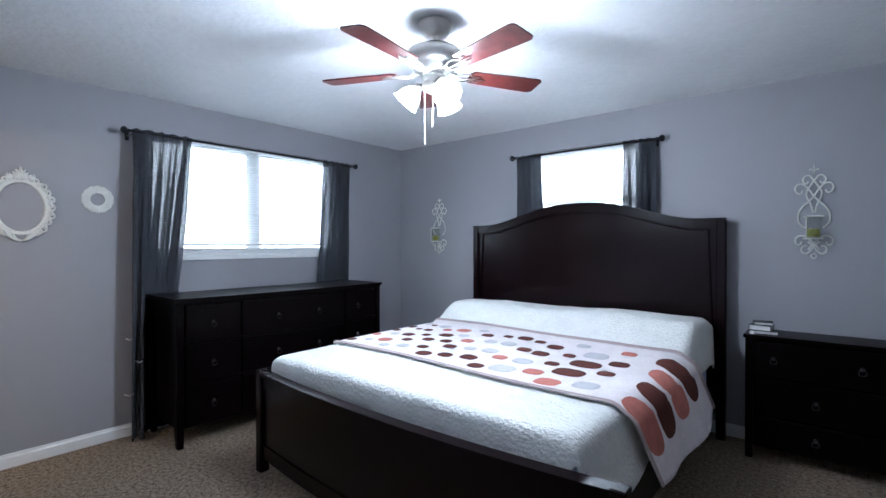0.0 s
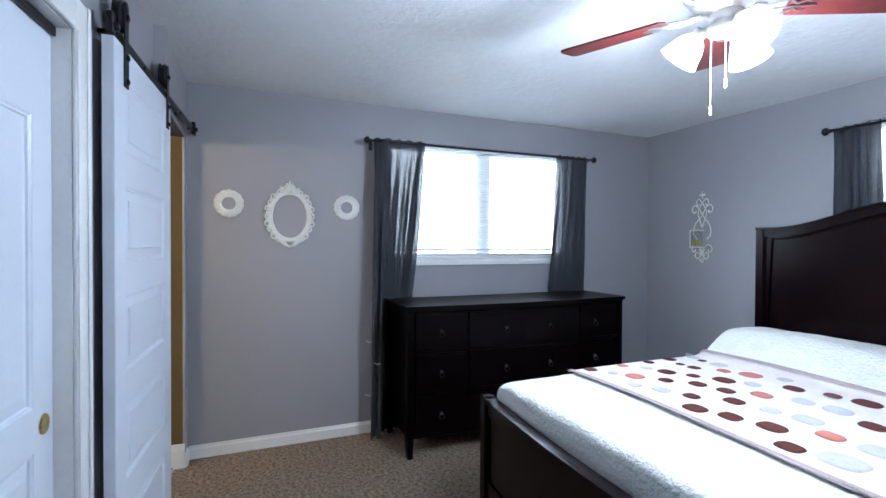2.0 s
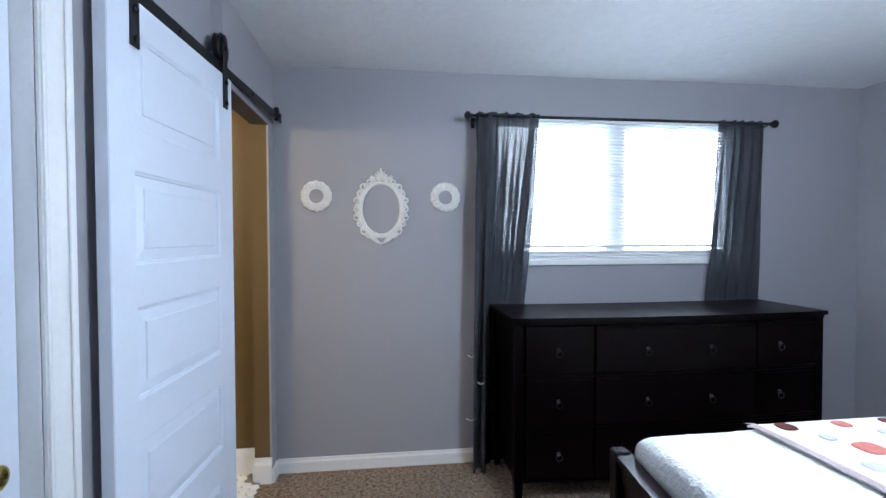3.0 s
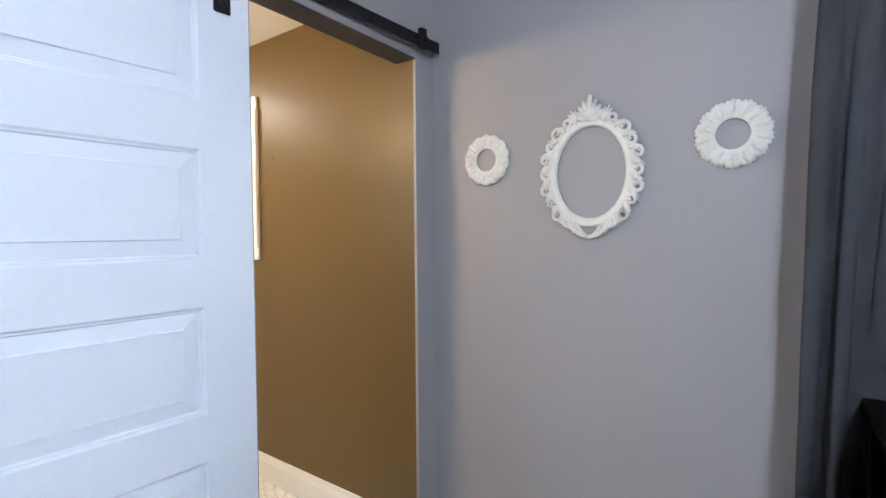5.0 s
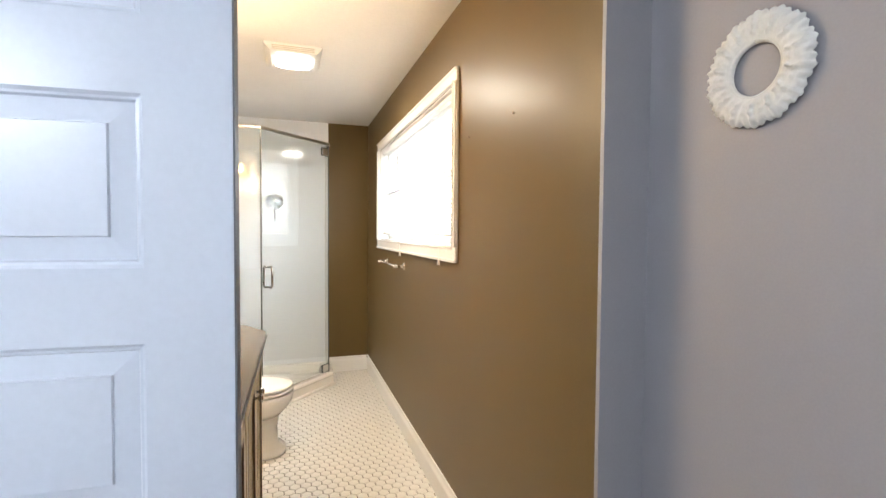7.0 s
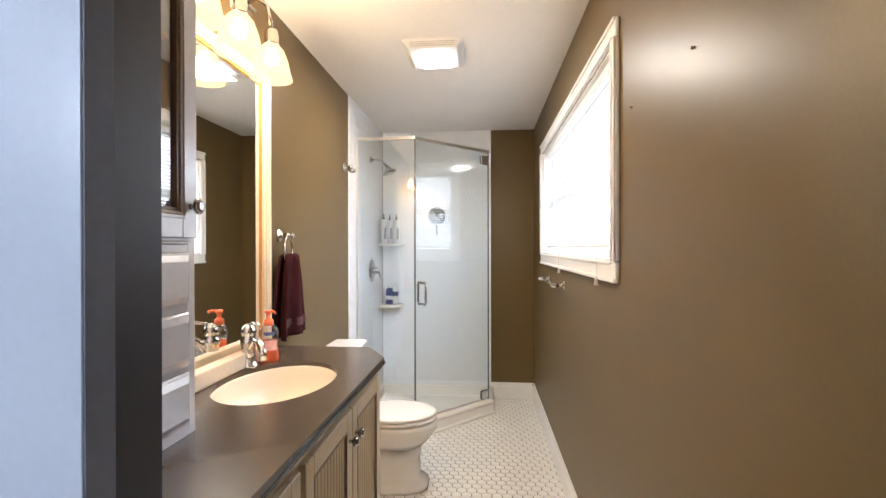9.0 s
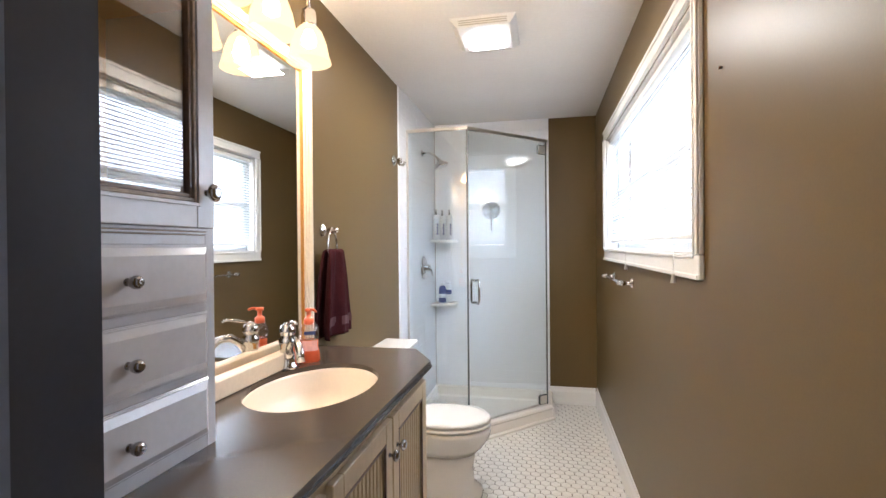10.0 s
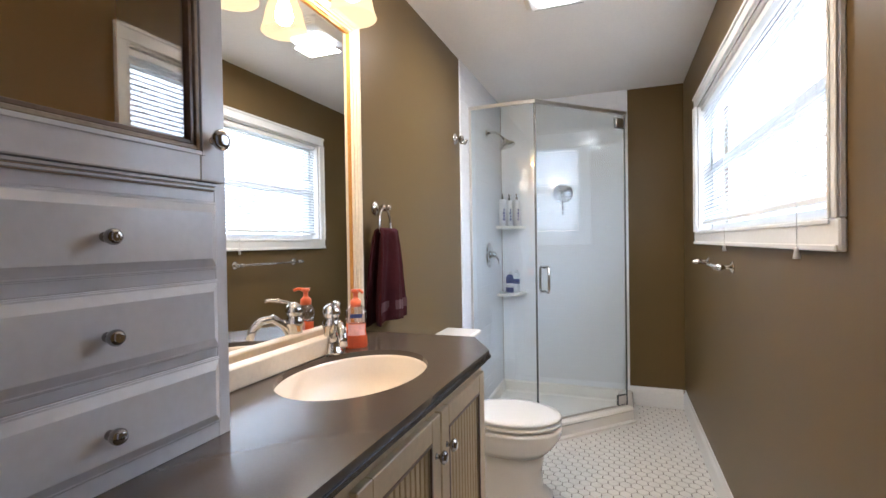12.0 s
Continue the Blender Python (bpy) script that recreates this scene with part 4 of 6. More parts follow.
# ---- ornaments on the west wall ----
def ring_frame(y, z, name):
    th = base_of(name, (0, y, z), "round cream plaster wall frame with ruffled rim", "wall frame", "wall frames")

    def fn(u, v):
        t = 6.28318 * u
        r = 0.043 + 0.050 * v
        if v > 0.6:
            r *= 1 + (0.055 * (abs(math.cos(7 * t)) - 0.62) + 0.024 * math.cos(42 * t)) * (v - 0.6) / 0.4
        d = 0.006 + 0.010 * math.sin(math.pi * min(1, v * 1.02)) ** 0.35
        if 0.15 < v < 0.97:
            ridge = abs(math.cos(7 * t + 0.25 * math.sin(9 * v))) ** 14 + 0.6 * abs(math.sin(7 * t)) ** 20
            d += 0.0058 * ridge * math.sin(math.pi * v) * (1 + 0.5 * math.sin(26 * v)) + 0.0022 * math.cos(42 * t) * v * v
        return (0.001 + d, y + r * math.sin(t), z + r * math.cos(t))
    bm = sheet(bmesh.new(), fn, 144, 14)
    bmesh.ops.remove_doubles(bm, verts=bm.verts, dist=0.0004)
    part("ruffle", bm, PLASTER, th, smooth=True)
    bm = bmesh.new()
    tube(bm, [(0.008, y + 0.047 * math.sin(6.28318 * k / 40), z + 0.047 * math.cos(6.28318 * k / 40)) for k in range(41)], 0.0055, 8)
    part("inner_lip", bm, PLASTER, th, smooth=True)


ring_frame(0.239, 1.670, "round_frame")
ring_frame(1.021, 1.668, "round_frame")

oval = base_of("oval_frame", (0, 0.62, 1.6), "ornate cream oval wall frame with carved scrolls and leaf crest, empty", "wall frame")
OY, OZ, OA, OB = 0.626, 1.594, 0.113, 0.15


def oval_pt(u, v):
    t = 6.28318 * u
    g = v * 0.030 - 0.002
    d = 0.004 + 0.013 * math.sin(math.pi * v) ** 0.6 + 0.002 * math.sin(3 * math.pi * v)
    return (d, OY + (OA + g) * math.sin(t), OZ + (OB + g) * math.cos(t))


def oval_at(t, out, x=0.011):
    """A place beside the oval: t round it from the top, out metres beyond its inner edge."""
    return Vector((x, OY + (OA + out) * math.sin(t), OZ + (OB + out) * math.cos(t)))


bm = sheet(bmesh.new(), oval_pt, 96, 12)
bmesh.ops.remove_doubles(bm, verts=bm.verts, dist=0.0004)
part("oval_band", bm, PLASTER, oval, smooth=True)
for side in (-1, 1):
    for k in range(9):
        t = side * (0.52 + 0.262 * k)
        flip = side if k % 3 else -side
        c = oval_at(t, 0.043 if k % 2 else 0.039)
        out = (oval_at(t, 0.06) - oval_at(t, 0.03)).normalized()
        along_ = (oval_at(t + 0.02 * side, 0.03) - oval_at(t, 0.03)).normalized() * flip * side
        bm = bmesh.new()
        pts = []
        for q in range(26):
            f = q / 25
            a = -2.2 + 6.6 * f
            r = (0.0195 if k % 2 else 0.0165) * (1 - 0.62 * f)
            pts.append(c + out * (r * math.sin(a)) + along_ * (r * 1.15 * math.cos(a)) + Vector((0.005 * f, 0, 0)))
        tube(bm, pts, lambda f: 0.0078 - 0.0030 * f, 8, flat=0.75)
        lathe(bm, [(0.0, 0.006), (0.005, 0.003), (0.006, -0.003), (0.0, -0.004)], sides=8, m=Matrix.Translation(pts[-1] + Vector((0.001, 0, 0))) @ pose(0, 0, 0, 0, 90))
        part("scroll", bm, PLASTER, oval, smooth=True)
        bm = bmesh.new()
        tl = t + side * 0.131
        for q, l in ((-0.10, 0.044), (-0.045, 0.055), (0.01, 0.060), (0.065, 0.052)):
            tube(bm, [oval_at(tl, 0.020), oval_at(tl + q * 0.5, 0.036, 0.015), oval_at(tl + q + 0.09 * side, l, 0.009)], lambda f: 0.0072 * (1 - 0.8 * f ** 2), 7, flat=0.7)
        part("leaf", bm, PLASTER, oval, smooth=True)
    # flanking tulips of the crest
    bm = bmesh.new()
    for q, l in ((-0.14, 0.050), (-0.07, 0.064), (0.0, 0.072), (0.07, 0.066), (0.14, 0.052)):
        tube(bm, [oval_at(side * 0.35, 0.020), oval_at(side * 0.35 + q * 0.5, 0.045, 0.017), oval_at(side * 0.35 + q, l, 0.010)], lambda f: 0.0095 * (1 - 0.75 * f ** 2), 7, flat=0.7)
    part("tulip", bm, PLASTER, oval, smooth=True)
bm = bmesh.new()
y, z = OY, OZ + OB + 0.020
for a, l, w in ((-80, 0.042, 0.012), (-60, 0.050, 0.012), (-40, 0.056, 0.012), (-20, 0.064, 0.012), (0, 0.076, 0.014), (20, 0.064, 0.012), (40, 0.056, 0.012), (60, 0.050, 0.012), (80, 0.042, 0.012)):
    s, c = math.sin(radians(a)), math.cos(radians(a))
    tube(bm, [(0.012, y, z), (0.020, y + 0.6 * l * s, z + 0.6 * l * c), (0.010, y + l * s, z + l * c)], lambda f: w * (1 - 0.5 * f ** 2), 8, flat=0.75)
part("leaf_crest", bm, PLASTER, oval, smooth=True)
bm = bmesh.new()
for s in (-1, 1):
    tube(bm, [oval_at(math.pi - s * 0.62, 0.028), oval_at(math.pi - s * 0.42, 0.040, 0.015), oval_at(math.pi - s * 0.2, 0.054, 0.015), oval_at(math.pi, 0.060)], 0.0075, 8)
    for q in (0.30, 0.38, 0.46, 0.54):
        tube(bm, [oval_at(math.pi - s * (q - 0.06), 0.026), oval_at(math.pi - s * q, 0.040, 0.014), oval_at(math.pi - s * (q + 0.09), 0.052)], lambda f: 0.0065 * (1 - 0.8 * f ** 2), 7)
    tube(bm, [oval_at(math.pi - s * 0.30, 0.028), oval_at(math.pi - s * 0.20, 0.044, 0.013), oval_at(math.pi - s * 0.10, 0.056)], 0.0095, 8)
    tube(bm, [oval_at(math.pi - s * 0.5, 0.026), oval_at(math.pi - s * 0.55, 0.046, 0.014), oval_at(math.pi - s * 0.68, 0.052)], lambda f: 0.007 * (1 - 0.5 * f), 8)
part("bottom_crest", bm, PLASTER, oval, smooth=True)


# ---- sconces ----
CUP = clear_glass("candle_cup_glass", (0.97, 0.98, 0.97))
WAX = surface("yellow_green_wax", (0.42, 0.42, 0.10), 0.5, vary=0.1, sheer=0.3)


def sconce(cx, label):
    th = base_of("candle_sconce", (cx, N, 1.56), label, "wall sconce", "candle sconces")
    yw = N - 0.012

    def rod_of(pts, s, lift=0.0, r=0.0052):
        """A smooth bent rod through (across, height), centimetres from the centre and below the top."""
        ps = [Vector((cx + s * 0.72 * a / 100, yw - lift, 1.868 - b / 100)) for a, b in pts]
        ps = [ps[0]] + ps + [ps[-1]]
        out = []
        for p, q, u, w in zip(ps, ps[1:], ps[2:], ps[3:]):
            for k in range(4):
                t = k / 4
                out.append(0.5 * (2 * q + (u - p) * t + (2 * p - 5 * q + 4 * u - w) * t * t + (3 * q - p - 3 * u + w) * t ** 3))
        return tube(bmesh.new(), out + [ps[-1]], r, 6)
    CROWN = [(4.0, 11.0), (5.2, 12.4), (7.3, 11.8), (8.1, 9.8), (6.4, 7.6), (3.6, 7.4), (1.0, 9.6), (-2.2, 13.2), (-5.0, 17.2), (-5.0, 21.0), (-2.4, 25.6), (-0.6, 31.0)]
    SHOULDER = [(8.0, 16.6), (9.6, 18.8), (12.6, 17.6), (13.4, 14.6), (10.8, 12.4), (6.8, 13.2), (3.0, 16.8), (0.0, 20.6), (-4.2, 24.4), (-8.0, 27.2), (-10.8, 31.8), (-10.7, 37.2), (-6.2, 41.0)]
    LOWER = [(8.6, 49.6), (9.5, 51.6), (12.2, 51.4), (13.2, 48.6), (10.6, 46.2), (6.2, 46.4), (1.6, 49.4), (-2.4, 53.0), (-3.8, 55.0)]
    FOOT = [(5.4, 53.2), (6.0, 52.2), (8.4, 53.4), (8.6, 56.0), (6.0, 57.4), (3.0, 56.4), (0.0, 52.8), (-4.0, 49.6)]
    for s in (-1, 1):
        for nm, pts in (("crown_scroll", CROWN), ("shoulder_scroll", SHOULDER), ("lower_scroll", LOWER), ("foot_scroll", FOOT)):
            part(nm, rod_of(pts, s, 0.002 * (s > 0)), IRON_CREAM, th, smooth=True)
    bm = bmesh.new()
    tube(bm, [(cx, yw, 1.80), (cx, yw, 1.868)], lambda t: 0.009 * (1 - 0.7 * abs(2 * t - 0.7)), 8)
    for s in (-1, 1):
        tube(bm, [(cx, yw, 1.815), (cx + s * 0.012, yw, 1.835), (cx + s * 0.022, yw, 1.838), (cx + s * 0.022, yw, 1.826)], 0.0045, 6)
    part("fleur_finial", bm, IRON_CREAM, th, smooth=True)
    bm = tube(bmesh.new(), [(cx + 0.014 * math.cos(t), yw, 1.278 + 0.014 * math.sin(t)) for t in (6.28318 * k / 16 for k in range(17))], 0.004, 6)
    part("foot_ring", bm, IRON_CREAM, th, smooth=True)
    cy = N - 0.075
    for z, nm in ((1.39, "cup_tray"), (1.53, "cup_ring")):
        bm = tube(bmesh.new(), [(cx + 0.05 * math.cos(t), cy + 0.05 * math.sin(t), z) for t in (6.28318 * k / 24 for k in range(25))], 0.005, 6)
        if nm == "cup_tray":
            lathe(bm, [(0.0, 0.0), (0.05, 0.0), (0.05, 0.004), (0.0, 0.004)], (cx, cy, z - 0.003), 24)
        tube(bm, [(cx, N - 0.022, z), (cx, yw, z)], 0.004, 6)
        part(nm, bm, IRON_CREAM, th, smooth=True)
    part("tray_post", tube(bmesh.new(), [(cx - 0.035, cy - 0.036, 1.39), (cx - 0.035, cy - 0.036, 1.53)], 0.004, 6), IRON_CREAM, th, smooth=True)
    c = part("glass_cup", lathe(bmesh.new(), [(0.036, 0.0), (0.041, 0.01), (0.043, 0.135), (0.041, 0.135), (0.039, 0.012), (0.0, 0.004)], (cx, cy, 1.396), 24), CUP, th, "clear glass candle cup", True)
    c.visible_shadow = False
    part("candle", lathe(bmesh.new(), [(0.0, 0.0), (0.033, 0.0), (0.033, 0.045), (0.028, 0.05), (0.0, 0.047)], (cx, cy, 1.402), 20), WAX, th, "yellow green candle", True)


sconce(0.600, "cream wrought scroll sconce with candle cup, near the room's corner")
sconce(3.752, "cream wrought scroll sconce with candle cup, above the nightstand")


def outlet(name, x, y, z, axis, label, kind="rocker"):
    th = base_of(name, (x, y, z), label, "outlet")
    def at(w0, w1, h0, h1, d0, d1, bevel=0.001):
        if axis == "y":
            return boxes((x + w0, x + w1, y - d1, y - d0, z + h0, z + h1), bevel=bevel)
        return boxes((x + d0, x + d1, y + w0, y + w1, z + h0, z + h1), bevel=bevel)
    part("cover_plate", at(-0.035, 0.035, -0.057, 0.057, 0, 0.006, 0.002), WHITE_TRIM, th)
    for h in (-0.026, 0.01):
        part("socket_face", at(-0.016, 0.016, h, h + 0.024, 0.006, 0.0085), WHITE_TRIM, th)
        for w in (-0.007, 0.005):
            part("slot", at(w, w + 0.002, h + 0.008, h + 0.017, 0.0085, 0.0092, 0), COVER, th)


outlet("wall_outlet", 0.48, N, 0.40, "y", "white double socket plate low on grey wall")
# curtain hem weights and cleat cords on the west curtain
for y, z, w in ((1.152, 0.714, 0.022), (1.148, 0.335, 0.028), (1.21, 0.55, 0.02)):
    bm = bmesh.new()
    tube(bm, [(0.175, y - w, z + 0.008), (0.183, y, z - 0.006), (0.175, y + w, z + 0.004)], 0.005, 6, flat=0.5)
    ob = tagged(finish("plastic_clip", bm, WHITE_TRIM, True), "small white plastic clip holding the curtain edge", "clip", "curtain clips")

# ---- vanity ----
TOP = 0.952
counter = base_of("worktop", (1.12, -0.86, TOP), "dark taupe solid counter with clipped corner and oval cutout", "counter")
outline = [(1.386, -0.117), (0.852, -0.117), (0.838, -1.40), (0.94, -1.58), (1.386, -1.58)]
SX, SY, SA, SB = 1.118, -1.062, 0.179, 0.248


def slab_with_hole(bm, outer, z0, z1, grow):
    n = 48
    hole = [(SX + (SA + grow) * math.cos(6.28318 * k / n), SY + (SB + grow) * math.sin(6.28318 * k / n)) for k in range(n)]
    for z in (z0, z1):
        es = []
        for loop in (outer, hole):
            vs = [bm.verts.new((x, y, z)) for x, y in loop]
            es += [bm.edges.new((vs[i], vs[(i + 1) % len(vs)])) for i in range(len(vs))]
        bmesh.ops.triangle_fill(bm, use_beauty=True, use_dissolve=False, edges=es)
    for loop in (outer, hole):
        for i in range(len(loop)):
            (a, b), (c, d) = loop[i], loop[(i + 1) % len(loop)]
            bm.faces.new([bm.verts.new(p) for p in ((a, b, z0), (c, d, z0), (c, d, z1), (a, b, z1))])
    bmesh.ops.remove_doubles(bm, verts=bm.verts, dist=0.0002)
    return bm


def inset(p):
    return [(1.386, -0.117)] + [(x + p, y if i == 0 else y + p * 0.6) for i, (x, y) in enumerate(outline[1:4])] + [(1.386, -1.58 + p)]


part("worktop_slab", slab_with_hole(bmesh.new(), inset(0.004), TOP - 0.016, TOP, 0), COUNTER, counter)
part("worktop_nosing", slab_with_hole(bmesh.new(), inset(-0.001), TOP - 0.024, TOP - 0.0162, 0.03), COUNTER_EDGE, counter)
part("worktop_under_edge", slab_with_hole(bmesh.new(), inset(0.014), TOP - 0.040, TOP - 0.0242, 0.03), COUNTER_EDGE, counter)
SINK = surface("biscuit_sink_ceramic", (0.80, 0.71, 0.60), 0.22, vary=0.02, coat=0.1)
sink = base_of("sink_basin", (SX, SY, TOP - 0.04), "biscuit coloured oval undermount ceramic sink", "sink")
bm = bmesh.new()
rings = []
for f, z in ((1.10, -0.0165), (1.0, -0.0165), (0.985, -0.024), (0.95, -0.07), (0.85, -0.112), (0.66, -0.142), (0.4, -0.158), (0.2, -0.165), (0.09, -0.168)):
    rings.append([bm.verts.new((SX + SA * f * math.cos(6.28318 * k / 40), SY + SB * f * math.sin(6.28318 * k / 40), TOP + z)) for k in range(40)])
for A, B in zip(rings, rings[1:]):
    for k in range(40):
        bm.faces.new((A[k], A[(k + 1) % 40], B[(k + 1) % 40], B[k]))
part("bowl", bm, SINK, sink, smooth=True)
part("drain", lathe(bmesh.new(), [(0.0, 0.006), (0.012, 0.006), (0.016, 0.002), (0.024, 0.0), (0.024, -0.004)], (SX, SY, TOP - 0.166), 20), CHROME, sink, smooth=True)

DARK_CHROME = surface("dark_chrome", (0.38, 0.37, 0.38), 0.06, metal=1.0, vary=0.05)
vanity = base_of("vanity_cabinet", (1.12, -0.85, 0), "glazed cream vanity cabinet with beadboard doors", "cabinet")
VX = 0.878
bm = bmesh.new()
vo = [(1.384, -0.118), (VX, -0.118), (VX, -1.43), (0.965, -1.555), (1.384, -1.555)]
for (x0, y0), (x1, y1) in zip(vo, vo[1:]):
    d = Vector((x1 - x0, y1 - y0, 0)).normalized()
    nrm = Vector((-d.y, d.x, 0)) * -0.016
    vs = [(x0, y0), (x1, y1), (x1 - nrm.x, y1 - nrm.y), (x0 - nrm.x, y0 - nrm.y)]
    prism(bm, vs, 0.09, TOP - 0.041)
part("carcass", bm, VAN_PAINT, vanity)
part("toe_kick", boxes((VX + 0.06, 1.38, -1.40, -0.118, 0.0, 0.09)), GLAZE, vanity)


def vanity_door(y0, y1, z0, z1, knob_y):
    w, f, b = 0.052, VX - 0.019, VX - 0.001
    door = part("door", boxes((f, b, y0, y0 + w, z0, z1), (f, b, y1 - w, y1, z0, z1), (f, b, y0 + w, y1 - w, z0, z0 + w), (f, b, y0 + w, y1 - w, z1 - w, z1), bevel=0.002), VAN_PAINT, vanity, "cream frame and beadboard door")
    part("glaze_line", boxes((f - 0.0008, f + 0.004, y0 + w, y0 + w + 0.006, z0 + w, z1 - w), (f - 0.0008, f + 0.004, y1 - w - 0.006, y1 - w, z0 + w, z1 - w),
                             (f - 0.0008, f + 0.004, y0 + w, y1 - w, z0 + w, z0 + w + 0.006), (f - 0.0008, f + 0.004, y0 + w, y1 - w, z1 - w - 0.006, z1 - w)), GLAZE, door)
    part("groove_back", boxes((b - 0.004, b, y0 + w, y1 - w, z0 + w, z1 - w)), GLAZE, door)
    y = y0 + w + 0.006
    while y < y1 - w - 0.01:
        e = min(y + 0.0205, y1 - w - 0.006)
        part("bead_board", boxes((b - 0.010, b - 0.004, y, e, z0 + w + 0.006, z1 - w - 0.006), bevel=0.0022), BEAD, door)
        y += 0.025
    knob(door, (f, knob_y, z1 - 0.09))


def knob(parent, at, r=0.0155):
    m = Matrix.Translation(at) @ pose(0, 0, 0, 0, -90, 0)
    bm = lathe(bmesh.new(), [(0.007, 0.0), (0.007, 0.002), (0.005, 0.004), (0.005, 0.009), (0.010, 0.012), (r, 0.017), (r, 0.022), (r * 0.7, 0.027), (r * 0.45, 0.0285), (0.0, 0.0275)], sides=20, m=m)
    part("knob", bm, DARK_CHROME, parent, "polished chrome knob", True)


vanity_door(-1.395, -1.017, 0.115, 0.885, -1.048)
vanity_door(-1.008, -0.63, 0.115, 0.885, -0.978)
vanity_door(-0.60, -0.20, 0.115, 0.885, -0.24)

# ---- tall cabinet standing on the counter ----
tall = base_of("counter_hutch", (1.26, -0.395, TOP), "glazed cream hutch with glass door and drawers on the counter", "cabinet")
CX, cy0, cy1, cz1 = 1.128, -0.637, -0.119, 2.30
part("side_panel", boxes((CX + 0.018, 1.386, cy0, cy0 + 0.018, TOP, cz1), bevel=0.001), CAB_PAINT, tall)
part("side_panel", boxes((CX + 0.018, 1.386, cy1 - 0.018, cy1, TOP, cz1), bevel=0.001), CAB_PAINT, tall)
SOFT_GLAZE = surface("soft_brown_glaze", (0.34, 0.27, 0.20), 0.35, vary=0.2, large=9)
INNER = surface("hutch_brown_interior", (0.72, 0.32, 0.08), 0.4, vary=0.08)
part("back_panel", boxes((1.376, 1.386, cy0 + 0.018, cy1 - 0.018, TOP, cz1)), INNER, tall)
part("top_panel", boxes((CX - 0.01, 1.386, cy0 - 0.006, cy1, cz1, cz1 + 0.02), bevel=0.003), CAB_PAINT, tall)
part("shelf", boxes((CX + 0.03, 1.376, cy0 + 0.018, cy1 - 0.018, 1.395, 1.41)), INNER, tall)
part("shelf", boxes((CX + 0.05, 1.376, cy0 + 0.018, cy1 - 0.018, 1.86, 1.872)), INNER, tall)
part("face_frame", boxes((CX, CX + 0.018, cy0, cy0 + 0.026, TOP, cz1), (CX, CX + 0.018, cy1 - 0.026, cy1, TOP, cz1), (CX, CX + 0.018, cy0 + 0.026, cy1 - 0.026, TOP, 0.979),
                         (CX, CX + 0.018, cy0 + 0.026, cy1 - 0.026, 1.096, 1.112), (CX, CX + 0.018, cy0 + 0.026, cy1 - 0.026, 1.232, 1.25), (CX, CX + 0.018, cy0 + 0.026, cy1 - 0.026, 1.368, 1.402), bevel=0.001), CAB_PAINT, tall)
for z0, z1, d, mat in ((1.3945, 1.399, 0.011, CAB_PAINT), (1.392, 1.3945, 0.006, SOFT_GLAZE), (1.388, 1.392, 0.008, CAB_PAINT), (1.386, 1.388, 0.004, SOFT_GLAZE)):
    part("moulding_strip", boxes((CX - d, CX, cy0 + 0.03, cy1 - 0.01, z0, z1), bevel=0.0008), mat, tall, "glazed reeded moulding")
for z0, z1 in ((0.9785, 1.0965), (1.1115, 1.2325), (1.2495, 1.3683)):
    y0, y1 = cy0 + 0.024, cy1 - 0.024
    bm = bmesh.new()
    box(bm, CX - 0.003, CX, y0, y1, z0, z1, bevel=0.001)
    box(bm, CX - 0.006, CX - 0.003, y0 + 0.0025, y1 - 0.0025, z0 + 0.0025, z1 - 0.0025, bevel=0.001)
    e = 0.020
    o = [(y0 + 0.006, z0 + 0.006), (y1 - 0.006, z0 + 0.006), (y1 - 0.006, z1 - 0.006), (y0 + 0.006, z1 - 0.006)]
    i_ = [(y0 + e, z0 + e), (y1 - e, z0 + e), (y1 - e, z1 - e), (y0 + e, z1 - e)]
    vo_ = [bm.verts.new((CX - 0.006, a, b)) for a, b in o]
    vi = [bm.verts.new((CX - 0.0140, a, b)) for a, b in i_]
    bm.faces.new(vi)
    for k in range(4):
        bm.faces.new((vo_[k], vo_[(k + 1) % 4], vi[(k + 1) % 4], vi[k]))
    dr = part("drawer", bm, CAB_PAINT, tall, "cream raised panel drawer front")
    knob(dr, (CX - 0.0140, -0.41, (z0 + z1) / 2 - 0.003), 0.0115)
f, b = CX - 0.019, CX - 0.001
y0, y1, z0, z1, w = cy0 + 0.020, cy1 - 0.012, 1.4005, 2.27, 0.05
gd = part("glazed_door", boxes((f, b, y0, y0 + w, z0, z1), (f, b, y1 - w, y1, z0, z1), (f, b, y0 + w, y1 - w, z0, z0 + w), (f, b, y0 + w, y1 - w, z1 - w, z1), bevel=0.002), CAB_PAINT, tall, "cream framed glass door")
for k, (q, d) in enumerate(((0.0, 0.003), (0.008, 0.0), (0.016, -0.004))):
    a0, a1, c0, c1 = y0 + w + q - 0.008, y1 - w - q + 0.008, z0 + w + q - 0.008, z1 - w - q + 0.008
    part("glazing_bead", boxes((f - d, b, a0, a0 + 0.007, c0, c1), (f - d, b, a1 - 0.007, a1, c0, c1), (f - d, b, a0 + 0.007, a1 - 0.007, c0, c0 + 0.007), (f - d, b, a0 + 0.007, a1 - 0.007, c1 - 0.007, c1), bevel=0.001), (CAB_PAINT, SOFT_GLAZE, GLAZE)[k], gd, "glazed bead round the glass")
HGLASS = clear_glass("hutch_glass", (0.92, 0.92, 0.9), reflect=7.0)
g = part("glass_panel", boxes((b - 0.006, b - 0.003, y0 + w, y1 - w, z0 + w, z1 - w)), HGLASS, gd, "clear glass panel")
g.visible_shadow = False
knob(gd, (f, -0.592, 1.471), 0.018)

